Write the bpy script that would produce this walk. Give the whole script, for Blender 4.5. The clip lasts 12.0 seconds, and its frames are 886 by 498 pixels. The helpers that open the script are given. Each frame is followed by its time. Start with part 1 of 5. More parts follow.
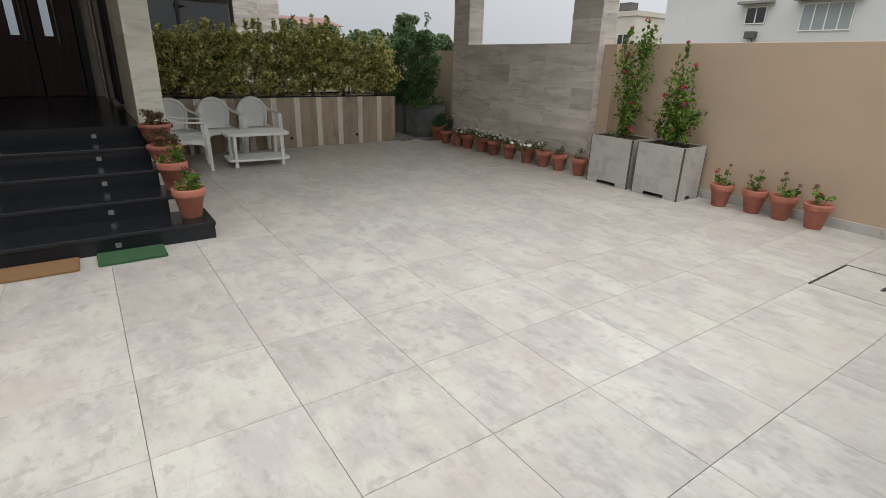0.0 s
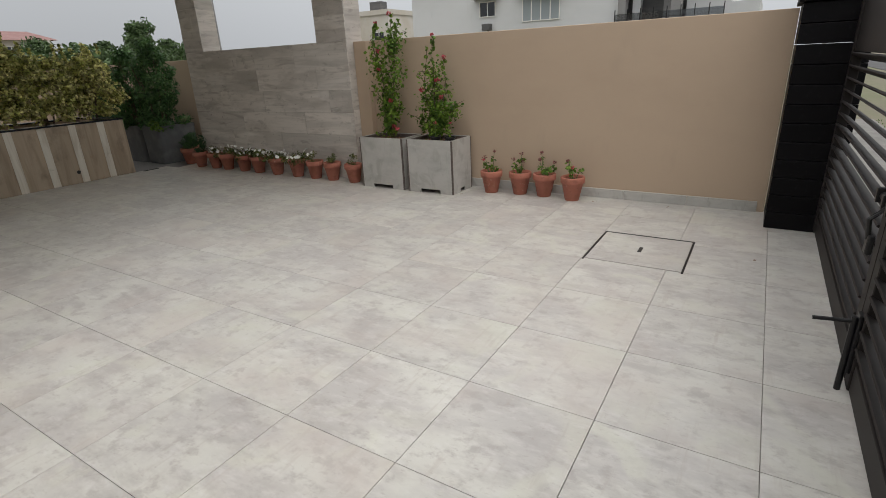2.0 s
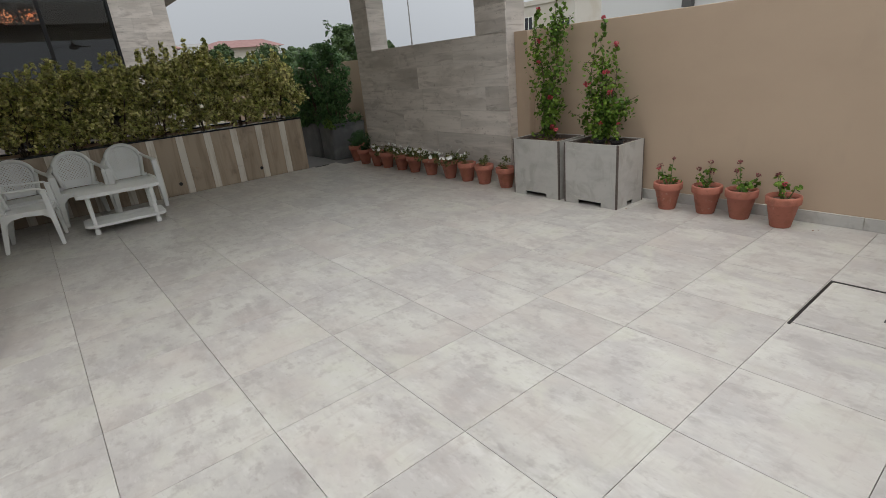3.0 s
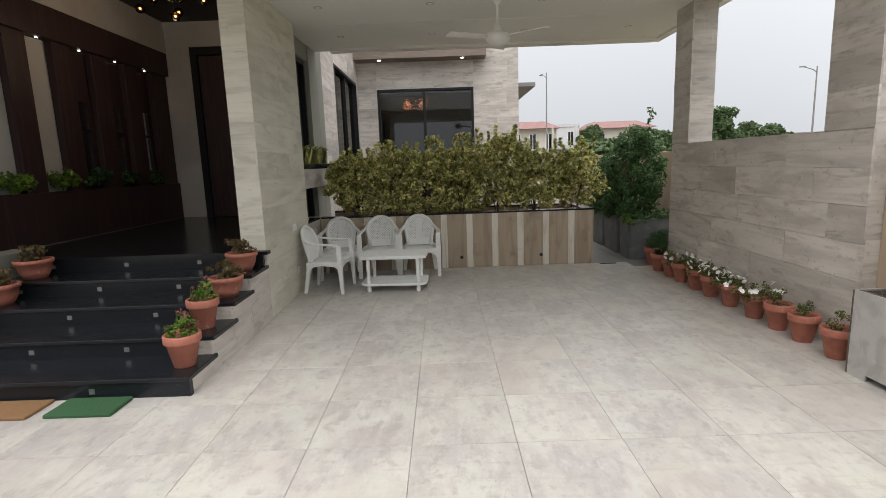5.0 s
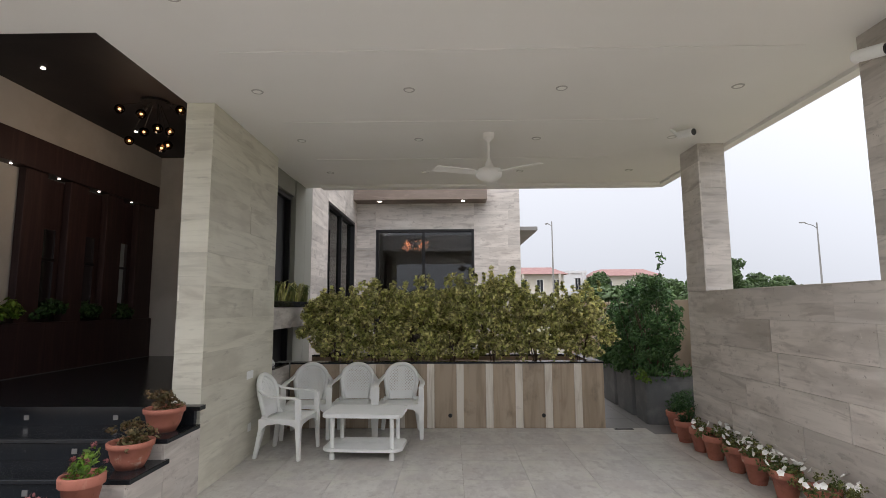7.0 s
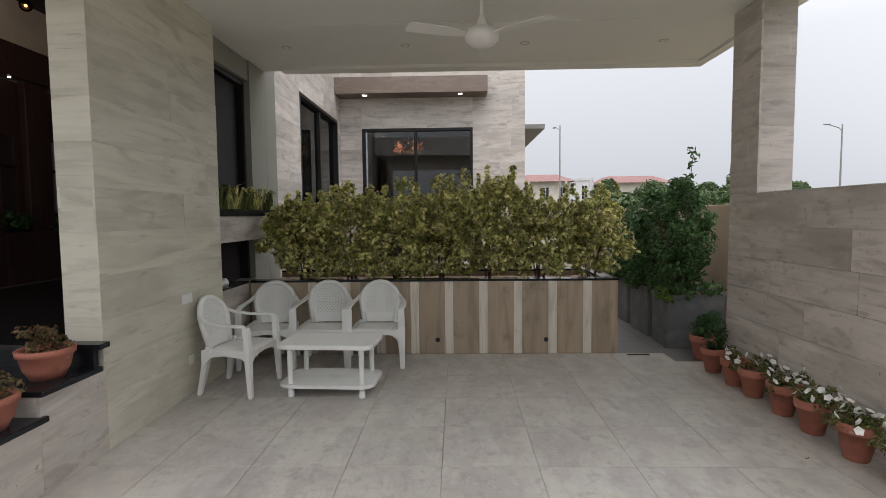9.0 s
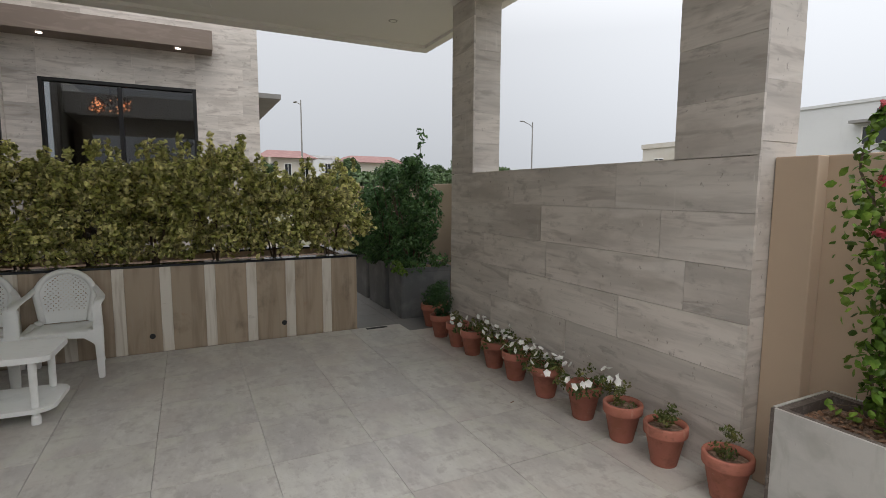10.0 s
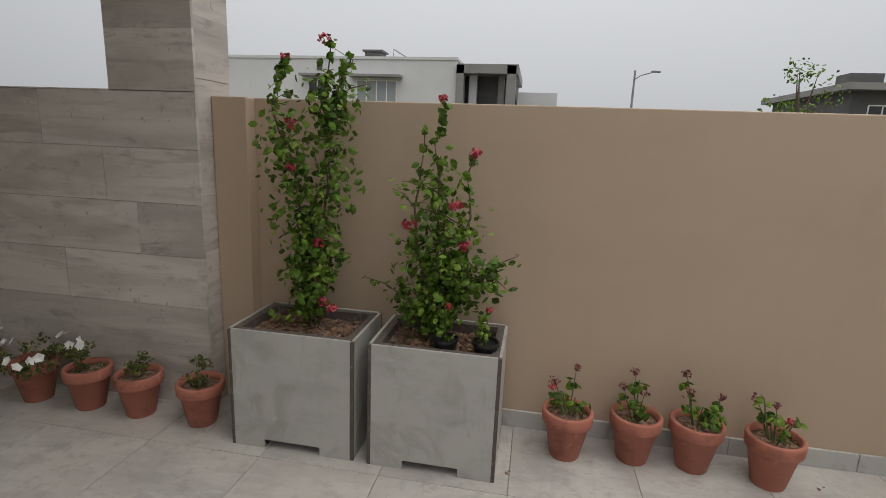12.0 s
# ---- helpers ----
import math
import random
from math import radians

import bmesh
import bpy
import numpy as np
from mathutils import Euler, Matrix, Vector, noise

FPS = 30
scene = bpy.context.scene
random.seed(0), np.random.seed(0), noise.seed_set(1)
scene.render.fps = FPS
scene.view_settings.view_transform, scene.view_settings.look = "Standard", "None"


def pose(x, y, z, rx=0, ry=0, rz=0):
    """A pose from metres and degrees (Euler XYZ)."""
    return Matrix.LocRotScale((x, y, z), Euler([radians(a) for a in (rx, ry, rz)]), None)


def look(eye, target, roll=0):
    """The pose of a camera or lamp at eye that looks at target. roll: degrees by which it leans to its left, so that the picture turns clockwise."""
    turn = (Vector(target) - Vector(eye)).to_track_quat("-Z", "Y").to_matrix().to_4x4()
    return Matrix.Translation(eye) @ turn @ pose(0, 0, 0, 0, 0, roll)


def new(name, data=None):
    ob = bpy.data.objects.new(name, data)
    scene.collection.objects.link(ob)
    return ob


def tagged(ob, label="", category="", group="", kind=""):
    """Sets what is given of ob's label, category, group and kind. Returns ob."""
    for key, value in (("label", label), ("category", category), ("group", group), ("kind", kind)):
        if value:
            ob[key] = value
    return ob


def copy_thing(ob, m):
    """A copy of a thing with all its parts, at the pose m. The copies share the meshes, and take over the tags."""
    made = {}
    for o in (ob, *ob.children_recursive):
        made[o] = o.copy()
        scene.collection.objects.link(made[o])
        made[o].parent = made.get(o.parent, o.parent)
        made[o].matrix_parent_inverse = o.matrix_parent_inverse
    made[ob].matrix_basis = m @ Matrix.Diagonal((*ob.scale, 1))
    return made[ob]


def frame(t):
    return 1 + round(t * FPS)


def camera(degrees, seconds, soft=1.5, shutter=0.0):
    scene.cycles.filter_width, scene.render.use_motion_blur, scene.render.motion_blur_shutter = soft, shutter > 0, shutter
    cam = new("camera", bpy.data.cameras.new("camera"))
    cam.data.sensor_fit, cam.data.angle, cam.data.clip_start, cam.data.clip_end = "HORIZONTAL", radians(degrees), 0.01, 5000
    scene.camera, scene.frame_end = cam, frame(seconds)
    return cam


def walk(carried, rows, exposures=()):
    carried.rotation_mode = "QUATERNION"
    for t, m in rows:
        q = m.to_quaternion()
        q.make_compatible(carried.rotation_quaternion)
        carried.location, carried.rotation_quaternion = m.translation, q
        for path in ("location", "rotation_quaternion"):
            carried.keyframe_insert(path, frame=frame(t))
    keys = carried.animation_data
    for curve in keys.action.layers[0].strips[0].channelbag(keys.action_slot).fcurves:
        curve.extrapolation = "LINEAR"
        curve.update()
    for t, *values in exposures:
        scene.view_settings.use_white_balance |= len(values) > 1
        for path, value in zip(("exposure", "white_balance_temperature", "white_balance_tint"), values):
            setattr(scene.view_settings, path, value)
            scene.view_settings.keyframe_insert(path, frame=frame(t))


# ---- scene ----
cam = camera(82.2, 12.0, soft=0.8)
PATH = [
    (0, (0.022, -0.08, 1.453), (1.097, 1.457, 0.76), 1.6),
    (0.5, (0.014, 0.022, 1.474), (1.46, 1.216, 0.781), 2.2),
    (1, (0.05, 0.017, 1.452), (1.727, 0.86, 0.762), 2.5),
    (1.5, (0.248, 0.069, 1.425), (1.992, 0.761, 0.733), 0.5),
    (2, (0.597, 0.181, 1.451), (2.185, 1.178, 0.756), -2.7),
    (2.5, (0.973, 0.312, 1.446), (2.341, 1.593, 0.747), -3.8),
    (3, (1.316, 0.412, 1.477), (2.457, 1.903, 0.789), -5.6),
    (3.5, (1.802, 0.508, 1.479), (2.563, 2.228, 0.798), -4.2),
    (3.7, (2.005, 0.573, 1.479), (2.597, 2.358, 0.796), -4.5),
    (5.3, (2.679, 0.996, 1.585), (2.635, 2.99, 1.428), -1.1),
    (5.5, (2.705, 1.043, 1.581), (2.655, 3.042, 1.562), -0.6),
    (6, (2.713, 1.233, 1.627), (2.666, 3.212, 1.915), 0.1),
    (6.5, (2.781, 1.447, 1.593), (2.738, 3.415, 1.945), -0.1),
    (7, (2.902, 1.759, 1.574), (2.871, 3.746, 1.799), -0.3),
    (7.2, (2.915, 1.865, 1.578), (2.89, 3.861, 1.692), -0.3),
    (8.8, (3.083, 2.866, 1.575), (2.97, 4.858, 1.441), -0.9),
    (9, (3.103, 2.934, 1.561), (3.049, 4.929, 1.429), -0.6),
    (9.3, (3.155, 2.997, 1.557), (3.478, 4.971, 1.412), 0.1),
    (9.5, (3.187, 3.042, 1.554), (3.736, 4.959, 1.397), 0.5),
    (10, (3.235, 3.127, 1.535), (4.126, 4.904, 1.315), 0.3),
    (10.5, (3.271, 3.176, 1.493), (4.403, 4.787, 1.14), 0.9),
    (11, (3.343, 3.118, 1.504), (4.886, 4.33, 1.117), 2.5),
    (11.5, (3.373, 3.034, 1.508), (5.223, 3.689, 1.121), 2.9),
    (12, (3.378, 2.982, 1.532), (5.306, 3.319, 1.12), 2.3),
]
EXPOSURES = [(0, 0.06, 6600, 12), (1.0, -0.16, 6800, 14), (2.0, -0.16, 6650, 12), (2.5, -0.18, 6450, 10), (3.5, -0.03, 6550, 13), (5.5, 0.50, 6650, 13), (6.0, 0.28, 6650, 13), (6.5, 0.54, 6500, 15), (7.2, 0.55, 6450, 16),
             (9.0, 0.36, 6550, 15), (9.5, 0.07, 6550, 14), (10.0, 0.16, 6550, 13), (10.5, 0.18, 6550, 12), (11.0, -0.19, 6600, 13), (11.5, -0.1, 6650, 13), (12.0, -0.34, 6700, 13)]
walk(cam, [(t, look(eye, target, roll)) for t, eye, target, roll in PATH], EXPOSURES)

# ---- light: an overcast sky, brighter overhead than at the horizon, and a very soft sun
world = bpy.data.worlds.new("overcast_sky")
scene.world = world
world.use_nodes = True
wn, wl = world.node_tree.nodes, world.node_tree.links
sky = wn.new("ShaderNodeTexSky")
sky.sky_type, sky.sun_disc = "NISHITA", False
sky.sun_elevation, sky.sun_rotation, sky.dust_density = radians(62), radians(200), 6.0
way = wn.new("ShaderNodeTexCoord")
split = wn.new("ShaderNodeSeparateXYZ")
ramp = wn.new("ShaderNodeValToRGB")
ramp.color_ramp.elements[0].position, ramp.color_ramp.elements[0].color = 0.0, (0.44, 0.472, 0.503, 1)
low = ramp.color_ramp.elements.new(0.28)
low.color = (0.63, 0.665, 0.69, 1)
ramp.color_ramp.elements[2].position, ramp.color_ramp.elements[2].color = 1.0, (2.2, 2.25, 2.28, 1)
dim = wn.new("ShaderNodeMix")
dim.data_type, dim.blend_type = "RGBA", "MIX"
dim.inputs[0].default_value = 0.006
wl.new(way.outputs["Generated"], split.inputs[0])
wl.new(split.outputs["Z"], ramp.inputs[0])
wl.new(ramp.outputs[0], dim.inputs[6])
wl.new(sky.outputs[0], dim.inputs[7])
wl.new(dim.outputs[2], wn["Background"].inputs[0])
# the cloud is brighter towards the east
east = wn.new("ShaderNodeMapRange")
east.interpolation_type = "SMOOTHSTEP"
east.inputs[1].default_value, east.inputs[2].default_value, east.inputs[3].default_value, east.inputs[4].default_value = 0.4, 1.0, 1.0, 1.32
wl.new(split.outputs["X"], east.inputs[0])
wl.new(east.outputs[0], wn["Background"].inputs[1])
sun = new("sun", bpy.data.lights.new("sun", "SUN"))
sun.data.energy, sun.data.angle, sun.data.color = 0.6, radians(40), (1.0, 0.97, 0.93)
sun.matrix_world = look((2, -3, 12), (4, 3, 0))


# ---- materials
def mat(name, base, rough=0.6, metal=0.0, var=(), bump=None, spec=0.5, emit=None, rand=0.0, shift=True, island=0.0):
    """var: rows of (kind, scale xyz, low, high, colour, amount): procedural stains mixed over the base."""
    m = bpy.data.materials.new(name)
    m.use_nodes = True
    n, l = m.node_tree.nodes, m.node_tree.links
    b = n["Principled BSDF"]
    b.inputs["Base Color"].default_value = (*base, 1)
    b.inputs["Roughness"].default_value = rough
    b.inputs["Metallic"].default_value = metal
    b.inputs["Specular IOR Level"].default_value = spec
    if emit:
        b.inputs["Emission Color"].default_value = (*emit[0], 1)
        b.inputs["Emission Strength"].default_value = emit[1]
    tc = n.new("ShaderNodeTexCoord")
    info = n.new("ShaderNodeObjectInfo")
    vec = tc.outputs["Object"]
    if shift:
        mul = n.new("ShaderNodeVectorMath")
        mul.operation = "SCALE"
        comb = n.new("ShaderNodeCombineXYZ")
        for i in range(3):
            l.new(info.outputs["Random"], comb.inputs[i])
        l.new(comb.outputs[0], mul.inputs[0])
        mul.inputs[3].default_value = 37.0
        add = n.new("ShaderNodeVectorMath")
        l.new(vec, add.inputs[0])
        l.new(mul.outputs[0], add.inputs[1])
        vec = add.outputs[0]
    col = None

    def over(fac, colour, amount):
        nonlocal col
        mix = n.new("ShaderNodeMix")
        mix.data_type = "RGBA"
        scale = n.new("ShaderNodeMath")
        scale.operation = "MULTIPLY"
        scale.inputs[1].default_value = amount
        l.new(fac, scale.inputs[0])
        l.new(scale.outputs[0], mix.inputs[0])
        if col is None:
            mix.inputs[6].default_value = (*base, 1)
        else:
            l.new(col, mix.inputs[6])
        mix.inputs[7].default_value = (*colour, 1)
        col = mix.outputs[2]

    for kind, scale, low, high, colour, amount in var:
        mp = n.new("ShaderNodeMapping")
        mp.inputs["Scale"].default_value = scale
        l.new(vec, mp.inputs[0])
        if kind == "noise":
            tx = n.new("ShaderNodeTexNoise")
            tx.inputs["Scale"].default_value, tx.inputs["Detail"].default_value, tx.inputs["Roughness"].default_value = 1.0, 6.0, 0.62
            l.new(mp.outputs[0], tx.inputs["Vector"])
            out = tx.outputs[0]
        elif kind == "swirl":
            tx = n.new("ShaderNodeTexNoise")
            tx.inputs["Scale"].default_value, tx.inputs["Detail"].default_value, tx.inputs["Distortion"].default_value = 1.0, 7.0, 1.2
            l.new(mp.outputs[0], tx.inputs["Vector"])
            out = tx.outputs[0]
        else:
            tx = n.new("ShaderNodeTexVoronoi")
            tx.inputs["Scale"].default_value = 1.0
            l.new(mp.outputs[0], tx.inputs["Vector"])
            out = tx.outputs["Distance"]
        rg = n.new("ShaderNodeMapRange")
        rg.interpolation_type = "SMOOTHSTEP"
        rg.inputs[1].default_value, rg.inputs[2].default_value = low, high
        l.new(out, rg.inputs[0])
        over(rg.outputs[0], colour, amount)
    if rand or island:
        hs = n.new("ShaderNodeHueSaturation")
        geo = n.new("ShaderNodeNewGeometry")
        rg = n.new("ShaderNodeMapRange")
        k = island or rand
        rg.inputs[3].default_value, rg.inputs[4].default_value = 1 - k, 1 + k
        l.new(geo.outputs["Random Per Island"] if island else info.outputs["Random"], rg.inputs[0])
        l.new(rg.outputs[0], hs.inputs["Value"])
        if col is None:
            hs.inputs["Color"].default_value = (*base, 1)
        else:
            l.new(col, hs.inputs["Color"])
        col = hs.outputs[0]
    if col is not None:
        l.new(col, b.inputs["Base Color"])
    if bump:
        mp = n.new("ShaderNodeMapping")
        mp.inputs["Scale"].default_value = bump[0]
        l.new(vec, mp.inputs[0])
        tx = n.new("ShaderNodeTexNoise")
        tx.inputs["Scale"].default_value, tx.inputs["Detail"].default_value = 1.0, 6.0
        l.new(mp.outputs[0], tx.inputs["Vector"])
        bp = n.new("ShaderNodeBump")
        bp.inputs["Strength"].default_value, bp.inputs["Distance"].default_value = bump[1], bump[2]
        l.new(tx.outputs[0], bp.inputs["Height"])
        l.new(bp.outputs[0], b.inputs["Normal"])
    return m


def leaf_mat(name, base, other, island=0.35, amount=0.8, through_light=0.25):
    m = mat(name, base, 0.5, var=[("noise", (9, 9, 9), 0.42, 0.62, other, amount)], island=island, spec=0.3)
    n, l = m.node_tree.nodes, m.node_tree.links
    b = n["Principled BSDF"]
    tr = n.new("ShaderNodeBsdfTranslucent")
    src = b.inputs["Base Color"].links[0].from_socket
    l.new(src, tr.inputs[0])
    mix = n.new("ShaderNodeMixShader")
    mix.inputs[0].default_value = through_light
    l.new(b.outputs[0], mix.inputs[1])
    l.new(tr.outputs[0], mix.inputs[2])
    l.new(mix.outputs[0], n["Material Output"].inputs[0])
    return m


def glass_mat(name, tint, ior=1.5, rough=0.0):
    m = bpy.data.materials.new(name)
    m.use_nodes = True
    n, l = m.node_tree.nodes, m.node_tree.links
    n.remove(n["Principled BSDF"])
    fr = n.new("ShaderNodeFresnel")
    fr.inputs[0].default_value = ior
    tr = n.new("ShaderNodeBsdfTransparent")
    tr.inputs[0].default_value = (*tint, 1)
    gl = n.new("ShaderNodeBsdfGlossy")
    gl.inputs["Roughness"].default_value = rough
    mix = n.new("ShaderNodeMixShader")
    l.new(fr.outputs[0], mix.inputs[0])
    l.new(tr.outputs[0], mix.inputs[1])
    l.new(gl.outputs[0], mix.inputs[2])
    l.new(mix.outputs[0], n["Material Output"].inputs[0])
    return m


M = {}
M["tile"] = mat("porcelain_tile", (0.53, 0.52, 0.473), 0.34, rand=0.035, var=[
    ("noise", (3.4, 1.9, 2), 0.38, 0.62, (0.41, 0.39, 0.37), 0.85),
    ("noise", (7.5, 3.4, 3), 0.48, 0.66, (0.33, 0.305, 0.285), 0.5),
    ("noise", (13, 10, 9), 0.52, 0.66, (0.32, 0.29, 0.268), 0.55),
    ("swirl", (2.4, 2.0, 2), 0.52, 0.68, (0.53, 0.53, 0.45), 0.6),
    ("noise", (22, 9, 20), 0.50, 0.72, (0.60, 0.585, 0.56), 0.4),
    ("noise", (60, 25, 30), 0.56, 0.74, (0.30, 0.265, 0.24), 0.45),
    ("noise", (3.0, 22, 3), 0.55, 0.70, (0.37, 0.325, 0.29), 0.35),
    ("noise", (1.6, 1.1, 1), 0.45, 0.7, (0.46, 0.41, 0.37), 0.55)], bump=((30, 60, 30), 0.04, 0.004))
M["alley_tile"] = mat("grey_paving", (0.18, 0.175, 0.168), 0.45, rand=0.05, var=[
    ("noise", (2, 3, 2), 0.4, 0.7, (0.16, 0.155, 0.145), 0.8), ("noise", (25, 25, 25), 0.5, 0.8, (0.27, 0.26, 0.25), 0.3)])
M["grout"] = mat("grout", (0.34, 0.285, 0.235), 0.9, var=[("noise", (3, 3, 3), 0.4, 0.7, (0.15, 0.12, 0.10), 0.8)])
M["apron"] = mat("street_concrete", (0.17, 0.165, 0.15), 0.85, var=[("noise", (2, 2, 2), 0.4, 0.7, (0.11, 0.105, 0.095), 0.8), ("noise", (20, 20, 20), 0.5, 0.75, (0.22, 0.21, 0.19), 0.5)])
M["stone"] = mat("veined_limestone", (0.61, 0.563, 0.512), 0.5, rand=0.11, var=[
    ("swirl", (0.8, 0.8, 6), 0.42, 0.66, (0.46, 0.425, 0.385), 0.8),
    ("noise", (2.2, 2.2, 34), 0.50, 0.72, (0.40, 0.37, 0.335), 0.5),
    ("noise", (0.9, 0.9, 2.4), 0.48, 0.70, (0.40, 0.36, 0.32), 0.85),
    ("noise", (3.0, 3.0, 13), 0.58, 0.70, (0.27, 0.24, 0.215), 0.55),
    ("noise", (7, 7, 11), 0.56, 0.70, (0.33, 0.30, 0.265), 0.6),
    ("swirl", (1.3, 1.3, 7), 0.55, 0.68, (0.30, 0.262, 0.23), 0.55),
    ("swirl", (0.7, 0.7, 3.2), 0.56, 0.70, (0.68, 0.645, 0.60), 0.6),
    ("noise", (26, 26, 20), 0.64, 0.70, (0.18, 0.155, 0.13), 0.6), ("noise", (9, 9, 1.2), 0.66, 0.74, (0.74, 0.71, 0.66), 0.35),
    ("noise", (14, 14, 5), 0.68, 0.76, (0.72, 0.70, 0.66), 0.6)], bump=((6, 6, 60), 0.12, 0.004))
M["stone_cream"] = mat("cream_limestone", (0.66, 0.635, 0.53), 0.5, rand=0.07, var=[
    ("swirl", (0.8, 0.8, 6), 0.42, 0.66, (0.55, 0.525, 0.43), 0.8),
    ("noise", (2.2, 2.2, 34), 0.50, 0.72, (0.46, 0.435, 0.36), 0.5),
    ("noise", (0.9, 0.9, 2.4), 0.48, 0.70, (0.47, 0.44, 0.36), 0.7),
    ("swirl", (1.1, 1.1, 6), 0.57, 0.68, (0.38, 0.345, 0.27), 0.45),
    ("noise", (3.0, 3.0, 13), 0.60, 0.72, (0.31, 0.28, 0.23), 0.5)], bump=((6, 6, 60), 0.12, 0.004))
M["travertine_v"] = mat("brown_travertine", (0.41, 0.325, 0.235), 0.5, rand=0.06, var=[
    ("swirl", (9, 9, 0.8), 0.42, 0.68, (0.285, 0.22, 0.155), 0.85),
    ("noise", (30, 30, 1.6), 0.5, 0.72, (0.42, 0.35, 0.26), 0.55),
    ("noise", (3, 3, 2), 0.54, 0.70, (0.15, 0.115, 0.085), 0.6),
    ("noise", (14, 14, 9), 0.62, 0.74, (0.30, 0.15, 0.08), 0.4)], bump=((60, 60, 6), 0.12, 0.004))
M["travertine_l"] = mat("pale_travertine", (0.74, 0.69, 0.605), 0.5, rand=0.06, var=[
    ("swirl", (12, 12, 1.2), 0.45, 0.7, (0.5, 0.43, 0.34), 0.7),
    ("noise", (4, 4, 9), 0.62, 0.75, (0.33, 0.28, 0.22), 0.5)], bump=((60, 60, 6), 0.12, 0.004))
M["beige"] = mat("beige_paint", (0.475, 0.365, 0.265), 0.75, var=[
    ("noise", (0.5, 0.5, 0.9), 0.4, 0.7, (0.43, 0.325, 0.235), 0.7), ("noise", (5, 5, 2), 0.55, 0.8, (0.40, 0.31, 0.23), 0.3)],
    bump=((140, 140, 140), 0.1, 0.002))
M["white"] = mat("white_paint", (0.80, 0.785, 0.75), 0.6, var=[("noise", (0.6, 0.6, 0.6), 0.4, 0.7, (0.765, 0.75, 0.715), 0.7)],
    bump=((90, 90, 90), 0.05, 0.002))
M["grey_wall"] = mat("grey_render", (0.52, 0.51, 0.475), 0.7, var=[("noise", (0.8, 0.8, 0.8), 0.4, 0.7, (0.38, 0.37, 0.34), 0.8)])
M["granite"] = mat("black_granite", (0.012, 0.014, 0.017), 0.2, spec=0.32, var=[
    ("voronoi", (90, 90, 90), 0.18, 0.05, (0.16, 0.17, 0.18), 0.55), ("noise", (40, 40, 40), 0.6, 0.75, (0.05, 0.055, 0.06), 0.8)])
M["post_stone"] = mat("black_post_stone", (0.0055, 0.0052, 0.006), 0.45, spec=0.1, rand=0.2, var=[("noise", (30, 30, 30), 0.55, 0.75, (0.016, 0.016, 0.018), 0.6)])
M["dark_wood"] = mat("dark_wood", (0.040, 0.023, 0.024), 0.5, spec=0.35, var=[
    ("swirl", (14, 14, 0.9), 0.45, 0.7, (0.064, 0.036, 0.033), 0.8), ("noise", (60, 60, 3), 0.5, 0.8, (0.028, 0.014, 0.012), 0.6)])
M["dark_ceiling"] = mat("dark_panel", (0.009, 0.008, 0.011), 0.6, var=[("noise", (2, 2, 2), 0.4, 0.7, (0.02, 0.018, 0.018), 0.7)])
M["black_metal"] = mat("black_metal", (0.012, 0.012, 0.013), 0.42, 0.3, var=[("noise", (20, 20, 20), 0.55, 0.75, (0.04, 0.038, 0.035), 0.6)])
M["gate"] = mat("brown_gate_paint", (0.017, 0.0135, 0.0125), 0.6, 0.1, spec=0.3, rand=0.06, var=[
    ("noise", (3, 3, 12), 0.45, 0.75, (0.023, 0.019, 0.018), 0.7), ("noise", (60, 60, 60), 0.6, 0.8, (0.02, 0.017, 0.016), 0.5)])
M["steel"] = mat("steel", (0.42, 0.42, 0.41), 0.35, 0.9, var=[("noise", (30, 30, 30), 0.5, 0.8, (0.35, 0.34, 0.32), 0.6)])
M["balcony"] = mat("brown_balcony_stone", (0.20, 0.155, 0.125), 0.6, var=[("swirl", (2, 2, 8), 0.45, 0.7, (0.27, 0.215, 0.18), 0.7)])
M["terracotta"] = mat("terracotta", (0.40, 0.145, 0.10), 0.75, rand=0.10, var=[
    ("noise", (9, 9, 9), 0.45, 0.7, (0.33, 0.12, 0.07), 0.8), ("noise", (16, 16, 5), 0.6, 0.78, (0.55, 0.36, 0.26), 0.5),
    ("noise", (5, 5, 7), 0.52, 0.66, (0.235, 0.085, 0.055), 0.75), ("noise", (11, 11, 14), 0.62, 0.72, (0.58, 0.45, 0.36), 0.55),
    ("noise", (30, 30, 30), 0.58, 0.74, (0.2, 0.08, 0.05), 0.6)], bump=((70, 70, 70), 0.15, 0.003))
M["plastic"] = mat("white_plastic", (0.80, 0.81, 0.785), 0.38, var=[
    ("noise", (5, 5, 5), 0.5, 0.75, (0.66, 0.67, 0.645), 0.7), ("noise", (40, 40, 40), 0.62, 0.8, (0.45, 0.44, 0.40), 0.4)])
M["soil"] = mat("dry_soil", (0.17, 0.11, 0.075), 0.95, var=[
    ("noise", (25, 25, 25), 0.45, 0.6, (0.36, 0.255, 0.185), 0.8), ("noise", (70, 70, 70), 0.55, 0.7, (0.05, 0.03, 0.02), 0.9)],
    bump=((60, 60, 60), 0.7, 0.015))
M["dead_leaf"] = mat("dead_leaf", (0.22, 0.12, 0.07), 0.8, island=0.5)
